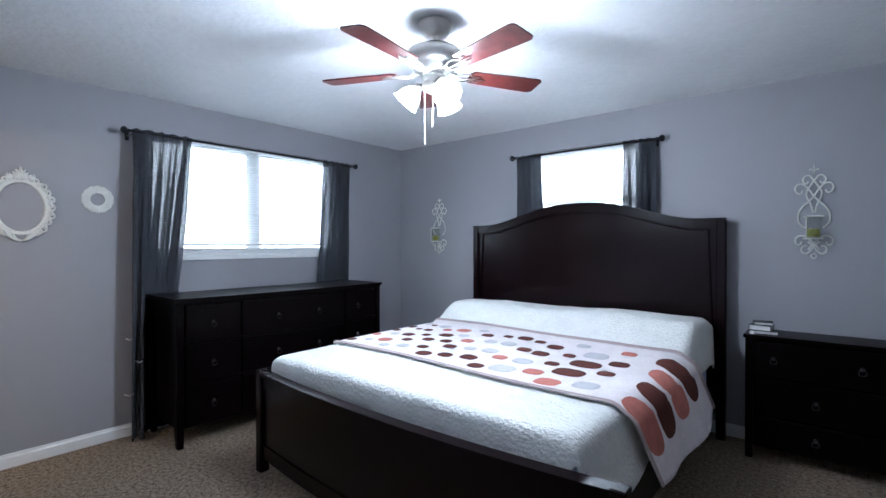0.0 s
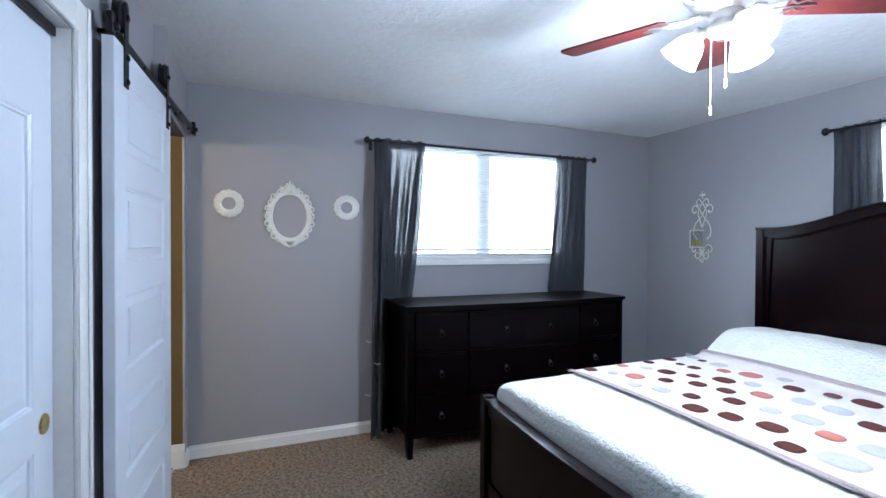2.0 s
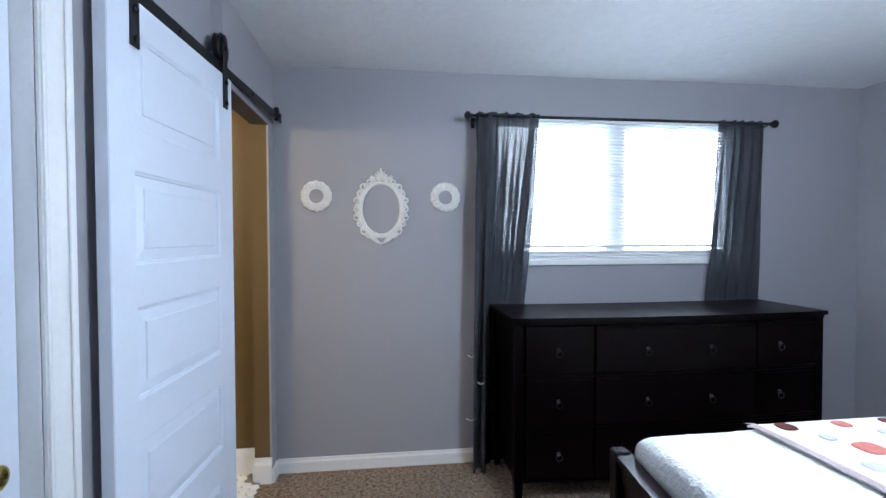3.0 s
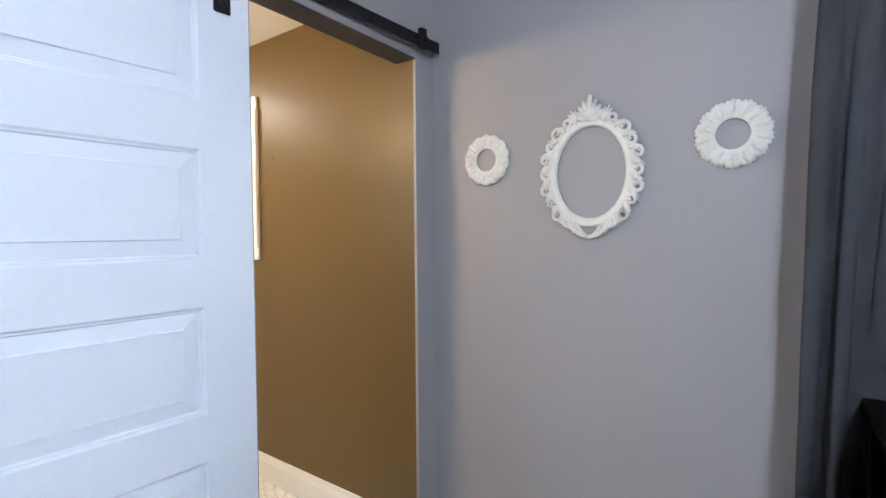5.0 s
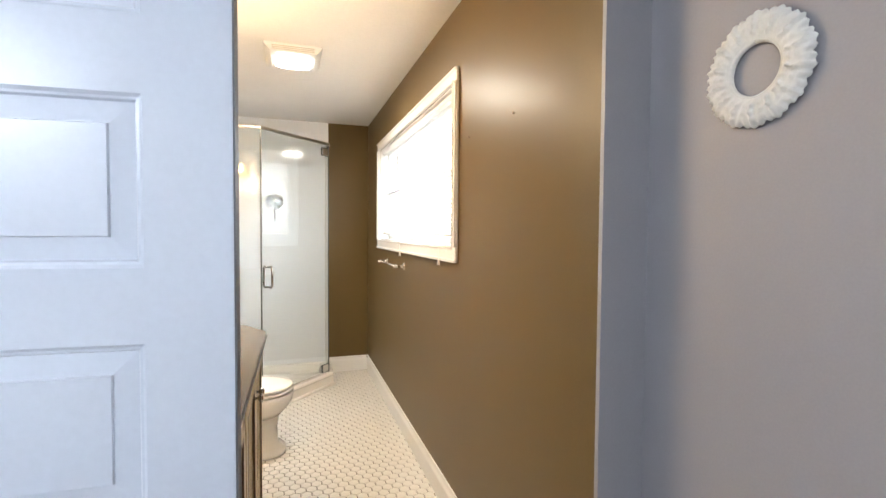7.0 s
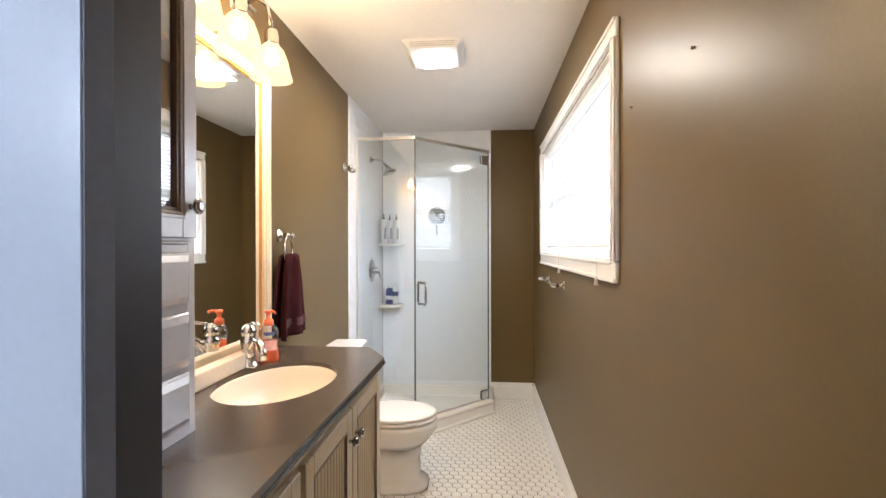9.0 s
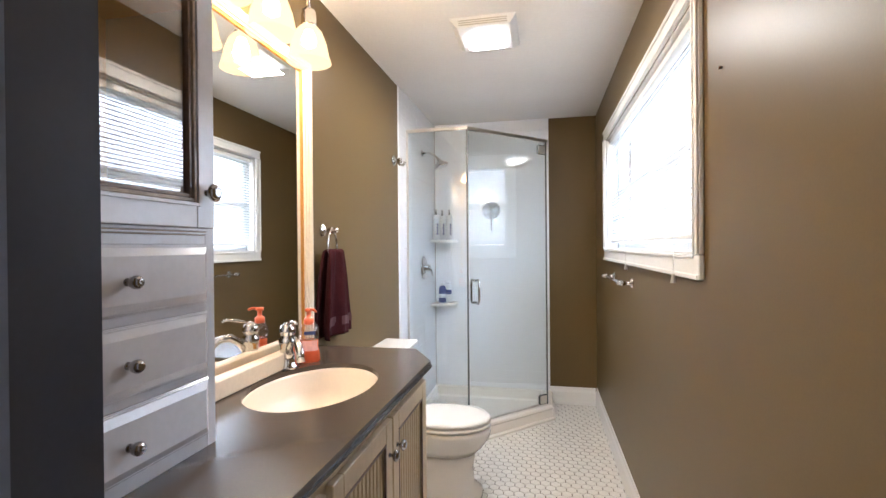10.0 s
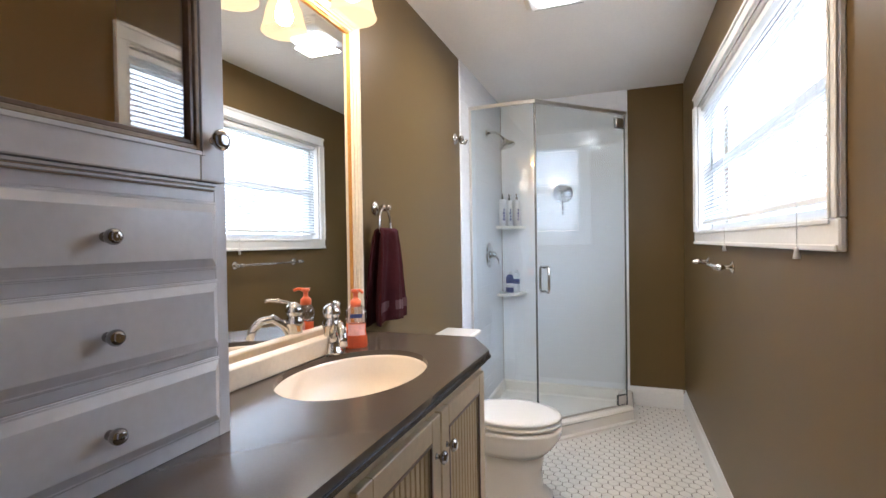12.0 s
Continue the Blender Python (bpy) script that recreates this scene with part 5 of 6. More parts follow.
# ---- mirror and its light ----
FRAME = surface("antique_cream_frame", (0.68, 0.60, 0.48), 0.38, vary=0.06, large=6, fine=80)
GILT = surface("gold_frame_lip", (0.62, 0.30, 0.07), 0.3, metal=0.5, vary=0.1)
mir = base_of("wall_mirror", (1.386, -1.04, 0.953), "large rectangular mirror in a cream moulded frame standing above the counter", "mirror")
my0, my1, mz0, mz1, w = -1.487, -0.655, TOP + 0.001, 2.085, 0.020
for nm, r in (("frame_side", (my0, my0 + w, mz0, mz1)), ("frame_side", (my1 - w, my1, mz0, mz1)), ("frame_bottom", (my0 + w, my1 - w, mz0, mz0 + w)), ("frame_top", (my0 + w, my1 - w, mz1 - w, mz1))):
    part(nm, boxes((1.335, 1.386, *r), bevel=0.004), FRAME, mir)
part("ledge", boxes((1.295, 1.334, my0 + 0.065, my1, mz0, mz0 + 0.055), bevel=0.004), FRAME, mir, "cream moulded ledge under mirror")
for q, d, mat in ((0.0, 1.341, FRAME), (0.007, 1.350, FRAME), (0.013, 1.360, GILT)):
    a0, a1, c0, c1 = my0 + w + q, my1 - w - q, mz0 + w + q, mz1 - w - q
    part("frame_bead", boxes((d, 1.37, a0, a0 + 0.007, c0, c1), (d, 1.37, a1 - 0.007, a1, c0, c1), (d, 1.37, a0 + 0.007, a1 - 0.007, c0, c0 + 0.007), (d, 1.37, a0 + 0.007, a1 - 0.007, c1 - 0.007, c1), bevel=0.001), mat, mir)
part("mirror_glass", boxes((1.366, 1.372, my0 + w, my1 - w, mz0 + w, mz1 - w)), MIRROR, mir, "silvered mirror glass")

vl = base_of("vanity_light", (1.386, -1.04, 2.26), "three lamp wall light with lit amber glass bell shades", "wall light")
AMBER, n_, l_, p_ = nodes_of("lit_amber_glass")
see_, lit_, mix_ = n_.new("ShaderNodeBsdfTransparent"), n_.new("ShaderNodeEmission"), n_.new("ShaderNodeMixShader")
see_.inputs[0].default_value = (1.0, 0.86, 0.62, 1)
lit_.inputs[0].default_value, lit_.inputs[1].default_value, mix_.inputs[0].default_value = (1.0, 0.72, 0.40, 1), 1.9, 0.38
l_.new(see_.outputs[0], mix_.inputs[1])
l_.new(lit_.outputs[0], mix_.inputs[2])
l_.new(mix_.outputs[0], n_["Material Output"].inputs[0])
HOT = glow("warm_bulb", (1.0, 0.86, 0.62), 40.0)
part("back_plate", boxes((1.366, 1.386, -1.16, -0.92, 2.235, 2.325), bevel=0.006), CHROME, vl)
part("bar", tube(bmesh.new(), [(1.33, -1.33, 2.285), (1.33, -0.75, 2.285)], 0.009, 10), CHROME, vl, smooth=True)
for y in (-1.27, -1.04, -0.81):
    part("arm", tube(bmesh.new(), [(1.33, y, 2.285), (1.29, y, 2.30), (1.25, y, 2.275), (1.235, y, 2.193)], 0.007, 8), CHROME, vl, smooth=True)
    part("socket", lathe(bmesh.new(), [(0.022, 0.02), (0.026, 0.0), (0.026, -0.03), (0.030, -0.035)], (1.235, y, 2.163), 18), CHROME, vl, smooth=True)
    g = part("shade", lathe(bmesh.new(), [(0.028, 0.0), (0.045, -0.02), (0.060, -0.06), (0.068, -0.10), (0.076, -0.125), (0.074, -0.125), (0.066, -0.10), (0.058, -0.06), (0.043, -0.022), (0.026, -0.003)], (1.235, y, 2.127), 28), AMBER, vl, "lit amber glass bell shade", True)
    g.visible_shadow = False
    g = part("bulb", lathe(bmesh.new(), [(0.0, 0.0), (0.014, -0.005), (0.026, -0.035), (0.024, -0.055), (0.0, -0.07)], (1.235, y, 2.117), 16), HOT, vl, smooth=True)
    g.visible_shadow = False

# ---- tap, soap, towel ----
tap = base_of("basin_tap", (1.296, -1.214, TOP), "chrome single lever basin tap with arched spout", "tap")
tx, ty = 1.296, -1.214
part("tap_base", lathe(bmesh.new(), [(0.034, 0.0), (0.034, 0.008), (0.029, 0.013), (0.026, 0.03), (0.024, 0.075), (0.029, 0.082), (0.029, 0.10), (0.020, 0.108), (0.024, 0.116), (0.028, 0.128), (0.022, 0.145), (0.010, 0.153), (0.0, 0.156)], (tx, ty, TOP), 24), CHROME, tap, smooth=True)
TD = Vector((-0.74, 0.67, 0))


def along(r, z):
    return Vector((tx, ty, TOP + z)) + TD * r


part("spout", tube(bmesh.new(), [along(0.01, 0.05), along(0.035, 0.085), along(0.065, 0.105), along(0.10, 0.10), along(0.125, 0.075), along(0.135, 0.045)], lambda t: 0.014 - 0.002 * t, 12), CHROME, tap, smooth=True)
part("lever", tube(bmesh.new(), [along(0.0, 0.14), along(0.02, 0.155), along(0.05, 0.162), along(0.075, 0.165), along(0.09, 0.16)], lambda t: 0.009 - 0.004 * abs(1 - 2 * t), 10, flat=0.7), CHROME, tap, smooth=True)


def bottle(name, at, profile, mat, label, group="", cap=None, capmat=None, band=None, bandmat=None, oval_=1.0, turn=0):
    th = base_of(name, at, label, "bottle", group)
    m = Matrix.Translation(at) @ pose(0, 0, 0, 0, 0, turn) @ Matrix.Diagonal((1, oval_, 1, 1))
    part("bottle_body", lathe(bmesh.new(), profile, sides=24, m=m), mat, th, smooth=True)
    if cap:
        part("cap", lathe(bmesh.new(), cap, sides=16, m=m), capmat, th, smooth=True)
    if band:
        part("label_band", lathe(bmesh.new(), band, sides=24, m=m), bandmat, th, smooth=True)
    return th


ORANGE = surface("orange_plastic", (0.75, 0.16, 0.06), 0.3, vary=0.03)
CLEARP = clear_glass("clear_plastic_soap_top", (0.90, 0.86, 0.88), reflect=3.0)
SOAPL = surface("orange_liquid_soap", (0.85, 0.22, 0.09), 0.1, vary=0.05, large=20, sheer=0.6)
LBL = surface("pale_pink_label", (0.82, 0.46, 0.42), 0.4, vary=0.1, large=40)
NAVY = surface("navy_label", (0.05, 0.07, 0.22), 0.4)
bx, by = 1.268, -1.312
soap = bottle("soap_dispenser", (bx, by, TOP), [(0.0, 0.0), (0.034, 0.0), (0.037, 0.006), (0.036, 0.03), (0.031, 0.055), (0.032, 0.078)], SOAPL, "clear pump bottle half full of orange hand soap, on the counter", oval_=0.72, turn=30)
m = Matrix.Translation((bx, by, TOP)) @ pose(0, 0, 0, 0, 0, 30) @ Matrix.Diagonal((1, 0.72, 1, 1))
part("clear_shoulder", lathe(bmesh.new(), [(0.032, 0.0785), (0.036, 0.10), (0.034, 0.118), (0.022, 0.134), (0.015, 0.138)], sides=24, m=m), CLEARP, soap, "clear plastic bottle top", True)
part("collar", lathe(bmesh.new(), [(0.018, 0.134), (0.018, 0.152), (0.012, 0.158), (0.008, 0.160), (0.008, 0.178), (0.014, 0.180), (0.014, 0.190), (0.0, 0.191)], (bx, by, TOP), 18), ORANGE, soap, "orange pump collar", True)
part("nozzle", tube(bmesh.new(), [(bx, by, TOP + 0.186), (bx - 0.025, by + 0.012, TOP + 0.188), (bx - 0.036, by + 0.018, TOP + 0.182)], 0.006, 8, flat=0.7), ORANGE, soap, "orange pump nozzle", True)
for nm, prof, mt in (("front_label", [(0.0375, 0.042), (0.0335, 0.055), (0.0345, 0.078)], LBL), ("label_badge", [(0.0385, 0.099), (0.0385, 0.112)], NAVY)):
    bm = bmesh.new()
    a0, a1 = (40, 145) if nm == "front_label" else (62, 122)
    g = [[bm.verts.new(m @ Vector((r * math.cos(radians(a0 + (a1 - a0) * k / 10)), r * math.sin(radians(a0 + (a1 - a0) * k / 10)), z))) for k in range(11)] for r, z in prof]
    for A, B in zip(g, g[1:]):
        for k in range(10):
            bm.faces.new((A[k], A[k + 1], B[k + 1], B[k]))
    part(nm, bm, mt, soap, "printed bottle label", True)

WE = 1.39
ring = base_of("towel_ring", (WE, -1.675, 1.43), "chrome towel ring on a round wall post", "towel ring")
m = Matrix.Translation((WE, -1.675, 1.435)) @ pose(0, 0, 0, 0, -90, 0)
part("wall_post", lathe(bmesh.new(), [(0.030, 0.0), (0.030, 0.004), (0.022, 0.010), (0.010, 0.014), (0.009, 0.03), (0.014, 0.036), (0.014, 0.048), (0.008, 0.052), (0.012, 0.06), (0.008, 0.072), (0.0, 0.074)], sides=20, m=m), CHROME, ring, smooth=True)
part("hoop", tube(bmesh.new(), [(1.345 - 0.012 * math.sin(t), -1.675 + 0.070 * math.sin(t), 1.368 - 0.068 * math.cos(t)) for t in (6.28318 * k / 36 for k in range(37))], 0.0045, 8), CHROME, ring, smooth=True)


tw = base_of("hand_towel", (1.345, -1.64, 1.27), "maroon terry hand towel folded through the ring", "towel")
bm = bmesh.new()


def towel_loop(u, v):
    """From the front hem up over the ring and down the back."""
    L = 0.378
    s = -L + 2 * L * v
    w = 0.155 + 0.135 * min(1, abs(s) / L * 1.15) ** 0.8
    y = -1.685 + (u - 0.5) * w + 0.004 * math.sin(14 * s) + (0.03 * (abs(s) / L if s > 0 else -0.3 * abs(s) / L))
    fold = 0.019 * math.sin(6.28 * 1.5 * u + 0.8) * min(1, 0.45 + abs(s) / L) + 0.006 * math.sin(6.28 * 4.1 * u + 6 * s)
    r = 0.012
    if abs(s) < r * 1.57:
        a = s / r
        return (1.340 + r * math.sin(a) * 1.0 + fold * 0.5, y, 1.317 + 0.02 + r * math.cos(a))
    sg = 1 if s > 0 else -1
    x = 1.340 + sg * (r + 0.006 * abs(s) / L) + fold * (1 if sg < 0 else 0.4)
    return (min(x, 1.384), y, 1.337 - (abs(s) - r * 1.57) - (0.004 * math.sin(9 * u)))


ob = part("terry_cloth", sheet(bmesh.new(), towel_loop, 34, 60), TOWEL, tw, smooth=True)
so = ob.modifiers.new("thick", "SOLIDIFY")
so.thickness, so.offset = 0.009, 0
ob = part("woven_band", sheet(bmesh.new(), lambda u, v: tuple(Vector(towel_loop(u, 0.055 + 0.05 * v)) + Vector((-0.0060, 0, 0))), 34, 4), surface("maroon_woven_band", (0.075, 0.022, 0.025), 0.6, vary=0.2, fine=200), tw, "flat woven towel border", True)

hook = base_of("robe_hook", (WE, -2.69, 1.93), "chrome robe hook on a round post", "hook")
m = Matrix.Translation((WE, -2.69, 1.92)) @ pose(0, 0, 0, 0, -90, 0)
part("hook_post", lathe(bmesh.new(), [(0.034, 0.0), (0.034, 0.005), (0.024, 0.012), (0.011, 0.017), (0.011, 0.034), (0.018, 0.042), (0.016, 0.058), (0.0, 0.062)], sides=18, m=m), CHROME, hook, smooth=True)
part("hook_arm", tube(bmesh.new(), [(WE - 0.03, -2.69, 1.92), (WE - 0.04, -2.70, 1.895), (WE - 0.06, -2.71, 1.89), (WE - 0.075, -2.71, 1.915)], 0.008, 8), CHROME, hook, smooth=True)

tb = base_of("towel_bar", (0, -2.6, 1.165), "chrome towel bar on the taupe wall under the window", "towel bar")
for y in (-2.29, -2.86):
    m = Matrix.Translation((0, y, 1.165)) @ pose(0, 0, 0, 0, 90, 0)
    part("bar_post", lathe(bmesh.new(), [(0.027, 0.0), (0.027, 0.004), (0.018, 0.010), (0.009, 0.014), (0.009, 0.04), (0.014, 0.046), (0.014, 0.062), (0.009, 0.066), (0.012, 0.074), (0.0, 0.08)], sides=18, m=m), CHROME, tb, smooth=True)
part("bar", tube(bmesh.new(), [(0.054, -2.30, 1.165), (0.054, -2.85, 1.165)], 0.007, 12), CHROME, tb, smooth=True)
for y in (-2.26, -2.89):
    part("bar_finial", lathe(bmesh.new(), [(0.0, -0.02), (0.010, -0.014), (0.013, 0.0), (0.010, 0.014), (0.0, 0.02)], sides=12, m=Matrix.Translation((0.054, y, 1.165)) @ pose(0, 0, 0, 90)), CHROME, tb, smooth=True)
for y, z in ((-0.658, 1.812), (-1.08, 1.808)):
    nl = tagged(finish("wall_nail", lathe(bmesh.new(), [(0.0, 0.008), (0.004, 0.007), (0.003, 0.0)], sides=8, m=Matrix.Translation((0, y, z)) @ pose(0, 0, 0, 0, 90)), GLAZE), "small steel nail in the taupe painted wall", "nail", "wall nails")

# ---- toilet ----
toilet = base_of("toilet", (1.05, -2.27, 0), "white two piece ceramic toilet, lid closed", "toilet")
TY = -2.27


def egg(cx, a_front, a_back, half, z, n=36, p=1.0):
    out = []
    for k in range(n):
        t = 6.28318 * k / n
        c, s = math.cos(t), math.sin(t)
        out.append((cx - (a_front if c > 0 else a_back) * abs(c) ** p * (1 if c > 0 else -1), TY + half * abs(s) ** p * (1 if s > 0 else -1), z))
    return out


def loft(loops, cap=True):
    bm = bmesh.new()
    rs = [[bm.verts.new(p) for p in lp] for lp in loops]
    n = len(rs[0])
    for A, B in zip(rs, rs[1:]):
        for k in range(n):
            bm.faces.new((A[k], A[(k + 1) % n], B[(k + 1) % n], B[k]))
    if cap:
        bm.faces.new(rs[0])
        bm.faces.new(rs[-1])
    return bm


part("pedestal", loft([egg(0.97, 0.20, 0.30, 0.135, 0.018, p=0.7), egg(0.97, 0.20, 0.30, 0.135, 0.042, p=0.7), egg(0.97, 0.185, 0.29, 0.12, 0.048, p=0.75), egg(0.97, 0.18, 0.285, 0.115, 0.065, p=0.75), egg(0.97, 0.155, 0.27, 0.105, 0.08, p=0.8),
                       egg(0.97, 0.15, 0.26, 0.10, 0.18, p=0.85), egg(0.975, 0.17, 0.26, 0.11, 0.25, p=0.9)]), CERAMIC, toilet, smooth=True)
part("bowl", loft([egg(0.975, 0.17, 0.26, 0.11, 0.25), egg(0.97, 0.205, 0.26, 0.145, 0.29), egg(0.965, 0.235, 0.26, 0.175, 0.34), egg(0.965, 0.243, 0.26, 0.185, 0.375), egg(0.965, 0.243, 0.26, 0.185, 0.392), egg(0.965, 0.23, 0.25, 0.175, 0.398)]), CERAMIC, toilet, smooth=True)
# added brown filler that darkens the gaps under seat and lid like shade
part("seat_gap_shade", loft([egg(0.965, 0.215, 0.215, 0.158, 0.398), egg(0.965, 0.215, 0.215, 0.158, 0.4285)]), GLAZE, toilet)
part("seat", loft([egg(0.965, 0.235, 0.23, 0.178, 0.403), egg(0.965, 0.243, 0.235, 0.186, 0.407), egg(0.965, 0.243, 0.235, 0.186, 0.417), egg(0.965, 0.236, 0.23, 0.18, 0.422)]), CERAMIC, toilet, "white plastic toilet seat", True)
part("lid", loft([egg(0.965, 0.232, 0.23, 0.176, 0.4275), egg(0.965, 0.241, 0.235, 0.184, 0.431), egg(0.965, 0.241, 0.235, 0.184, 0.441), egg(0.965, 0.234, 0.23, 0.178, 0.446), egg(0.965, 0.20, 0.20, 0.15, 0.449), egg(0.965, 0.10, 0.10, 0.075, 0.4505)]), CERAMIC, toilet, "white closed toilet lid", True)
part("tank", boxes((1.195, 1.375, TY - 0.20, TY + 0.20, 0.39, 0.775), bevel=0.02), CERAMIC, toilet)
part("tank_lid", boxes((1.178, 1.382, TY - 0.215, TY + 0.215, 0.776, 0.806), bevel=0.009), CERAMIC, toilet)
part("flush_lever", tube(bmesh.new(), [(1.19, TY + 0.14, 0.70), (1.17, TY + 0.14, 0.70), (1.165, TY + 0.10, 0.695), (1.165, TY + 0.07, 0.69)], 0.006, 8), CHROME, toilet, smooth=True)
part("hinge_bar", tube(bmesh.new(), [(1.178, TY - 0.09, 0.425), (1.178, TY + 0.09, 0.425)], 0.010, 10), CERAMIC, toilet, smooth=True)

# ---- ceiling light with extractor ----
VENT = surface("shaded_white_vent", (0.52, 0.50, 0.47), 0.6)
cl = base_of("ceiling_light", (0.715, -2.14, H), "square white extractor light with lit lens on the ceiling", "ceiling light")
prof = [(0.158, 0.0, 0.180), (0.152, -0.010, 0.174), (0.128, -0.030, 0.148), (0.123, -0.032, 0.143)]
bm = bmesh.new()
rs = [[bm.verts.new((0.715 + sx * a, -2.14 + sy * c, H + z)) for sx, sy in ((-1, -1), (1, -1), (1, 1), (-1, 1))] for a, z, c in prof]
for A, B in zip(rs, rs[1:]):
    for k in range(4):
        bm.faces.new((A[k], A[(k + 1) % 4], B[(k + 1) % 4], B[k]))
bm.faces.new(rs[-1])
part("grille_housing", bm, WHITE_TRIM, cl)
for s in (-1, 1):
    for q in range(3):
        y = -2.14 + s * (0.158 + 0.009 * q)
        part("vent_slot", boxes((0.60, 0.83, y - 0.0015, y + 0.0015, H - 0.028 + 0.006 * q, H - 0.0245 + 0.006 * q)), VENT, cl)
LENS = glow("lit_ceiling_lens", (1.0, 0.93, 0.83), 14.0)
g = part("lens", loft([[(0.715 + a * sx, -2.16 + b * sy, H - z) for sx, sy in ((-1, -0.8), (-0.8, -1), (0.8, -1), (1, -0.8), (1, 0.8), (0.8, 1), (-0.8, 1), (-1, 0.8))] for a, b, z in ((0.098, 0.085, 0.0325), (0.096, 0.083, 0.043), (0.078, 0.066, 0.052))]), LENS, cl, "lit white lens")
g.visible_shadow = False

# ---- shower ----
tray = base_of("shower_tray", (1.0, -3.4, 0), "white neo angle shower tray with moulded threshold", "shower tray")
GA, GB = (0.945, -2.948), (0.413, -3.492)
d = Vector((GB[0] - GA[0], GB[1] - GA[1])).normalized()
nn = Vector((d.y, -d.x))
nn = nn if nn.x < 0 else -nn


def tray_loop(o, z, inner=0.0):
    """The tray's outline, o metres outside the glass."""
    yA, xC = GA[1] + o, GB[0] - o
    k = o * math.tan(radians(22.5))
    return [(1.376, yA, z), (GA[0] - k, yA, z), (xC, GB[1] + k, z), (xC, -3.853, z), (1.376, -3.853, z)]


bm = bmesh.new()
rs = [[bm.verts.new(p) for p in lp] for lp in (tray_loop(0.062, 0.015), tray_loop(0.062, 0.034), tray_loop(0.050, 0.036), tray_loop(0.042, 0.040), tray_loop(0.040, 0.098), tray_loop(0.046, 0.108), tray_loop(0.040, 0.122), tray_loop(0.02, 0.13), tray_loop(-0.03, 0.13))]
for A, B in zip(rs, rs[1:]):
    for k in range(3):
        bm.faces.new((A[k], A[k + 1], B[k + 1], B[k]))
part("threshold", bm, CERAMIC, tray, smooth=False)
bm = bmesh.new()
pan = [Vector(p) for p in tray_loop(-0.03, 0.13)]
c = Vector((1.0, -3.4, 0))


def shrink(f, z, edge=0.0):
    return [(c.x + (p.x - c.x) * f, c.y + (p.y - c.y) * f, z) for p in pan]


rs = [[bm.verts.new(p) for p in lp] for lp in (shrink(1, 0.13), shrink(0.96, 0.12), shrink(0.93, 0.055), shrink(0.88, 0.045), shrink(0.1, 0.035))]
for A, B in zip(rs, rs[1:]):
    for k in range(5):
        bm.faces.new((A[k], A[(k + 1) % 5], B[(k + 1) % 5], B[k]))
bm.faces.new(rs[-1])
part("pan", bm, CERAMIC, tray)
part("drain_cover", lathe(bmesh.new(), [(0.0, 0.004), (0.045, 0.003), (0.048, 0.0)], (1.0, -3.4, 0.036), 24), CHROME, tray, smooth=True)

enc = base_of("shower_enclosure", (0.8, -3.2, 0.13), "frameless glass shower enclosure with angled door and chrome edges", "shower enclosure")
GT = 2.178


def glass_run(nm, p, q, z0, z1, label):
    a, b = Vector((*p, 0)), Vector((*q, 0))
    t = (b - a).normalized()
    s = Vector((-t.y, t.x, 0)) * 0.004
    bm = prism(bmesh.new(), [((a + s).x, (a + s).y), ((b + s).x, (b + s).y), ((b - s).x, (b - s).y), ((a - s).x, (a - s).y)], z0, z1)
    g = part(nm, bm, GLASS, enc, label)
    g.visible_shadow = False


glass_run("fixed_pane", (1.372, GA[1]), (GA[0] + 0.006, GA[1]), 0.133, GT - 0.02, "clear glass fixed pane")
glass_run("glass_door", (GA[0] - 0.008, GA[1] - 0.008), (GB[0] + 0.008, GB[1] + 0.008), 0.145, GT - 0.02, "clear glass hinged door")
glass_run("side_pane", (GB[0], GB[1] - 0.006), (GB[0], -3.85), 0.133, GT - 0.02, "clear glass side pane")
DARKSEAL = surface("grey_glass_edge", (0.10, 0.11, 0.11), 0.25, vary=0.05)
part("header_rail", prism(bmesh.new(), [(1.374, GA[1] + 0.012), (GA[0] - 0.005, GA[1] + 0.012), (GB[0] - 0.012, GB[1] + 0.005), (GB[0] - 0.012, -3.852), (GB[0] + 0.012, -3.852), (GB[0] + 0.012, GB[1] - 0.005), (GA[0] + 0.005, GA[1] - 0.012), (1.374, GA[1] - 0.012)], GT - 0.02, GT), NICKEL, enc, "brushed header rail")
for x, y, w in ((1.368, GA[1], 0.007), (GB[0], -3.845, 0.007)):
    part("wall_channel", boxes((x - w, x + w, y - w, y + w, 0.133, GT - 0.02)), NICKEL, enc)
for x, y in ((GA[0], GA[1]), (GB[0], GB[1])):
    part("corner_seal", boxes((x - 0.0055, x + 0.0055, y - 0.0055, y + 0.0055, 0.133, GT - 0.02)), DARKSEAL, enc, "dark corner seal")
part("bottom_sweep", prism(bmesh.new(), [(GA[0] - 0.01, GA[1] - 0.004), (GB[0] + 0.006, GB[1] + 0.010), (GB[0] + 0.012, GB[1] + 0.004), (GA[0] - 0.004, GA[1] - 0.010)], 0.131, 0.145), NICKEL, enc)
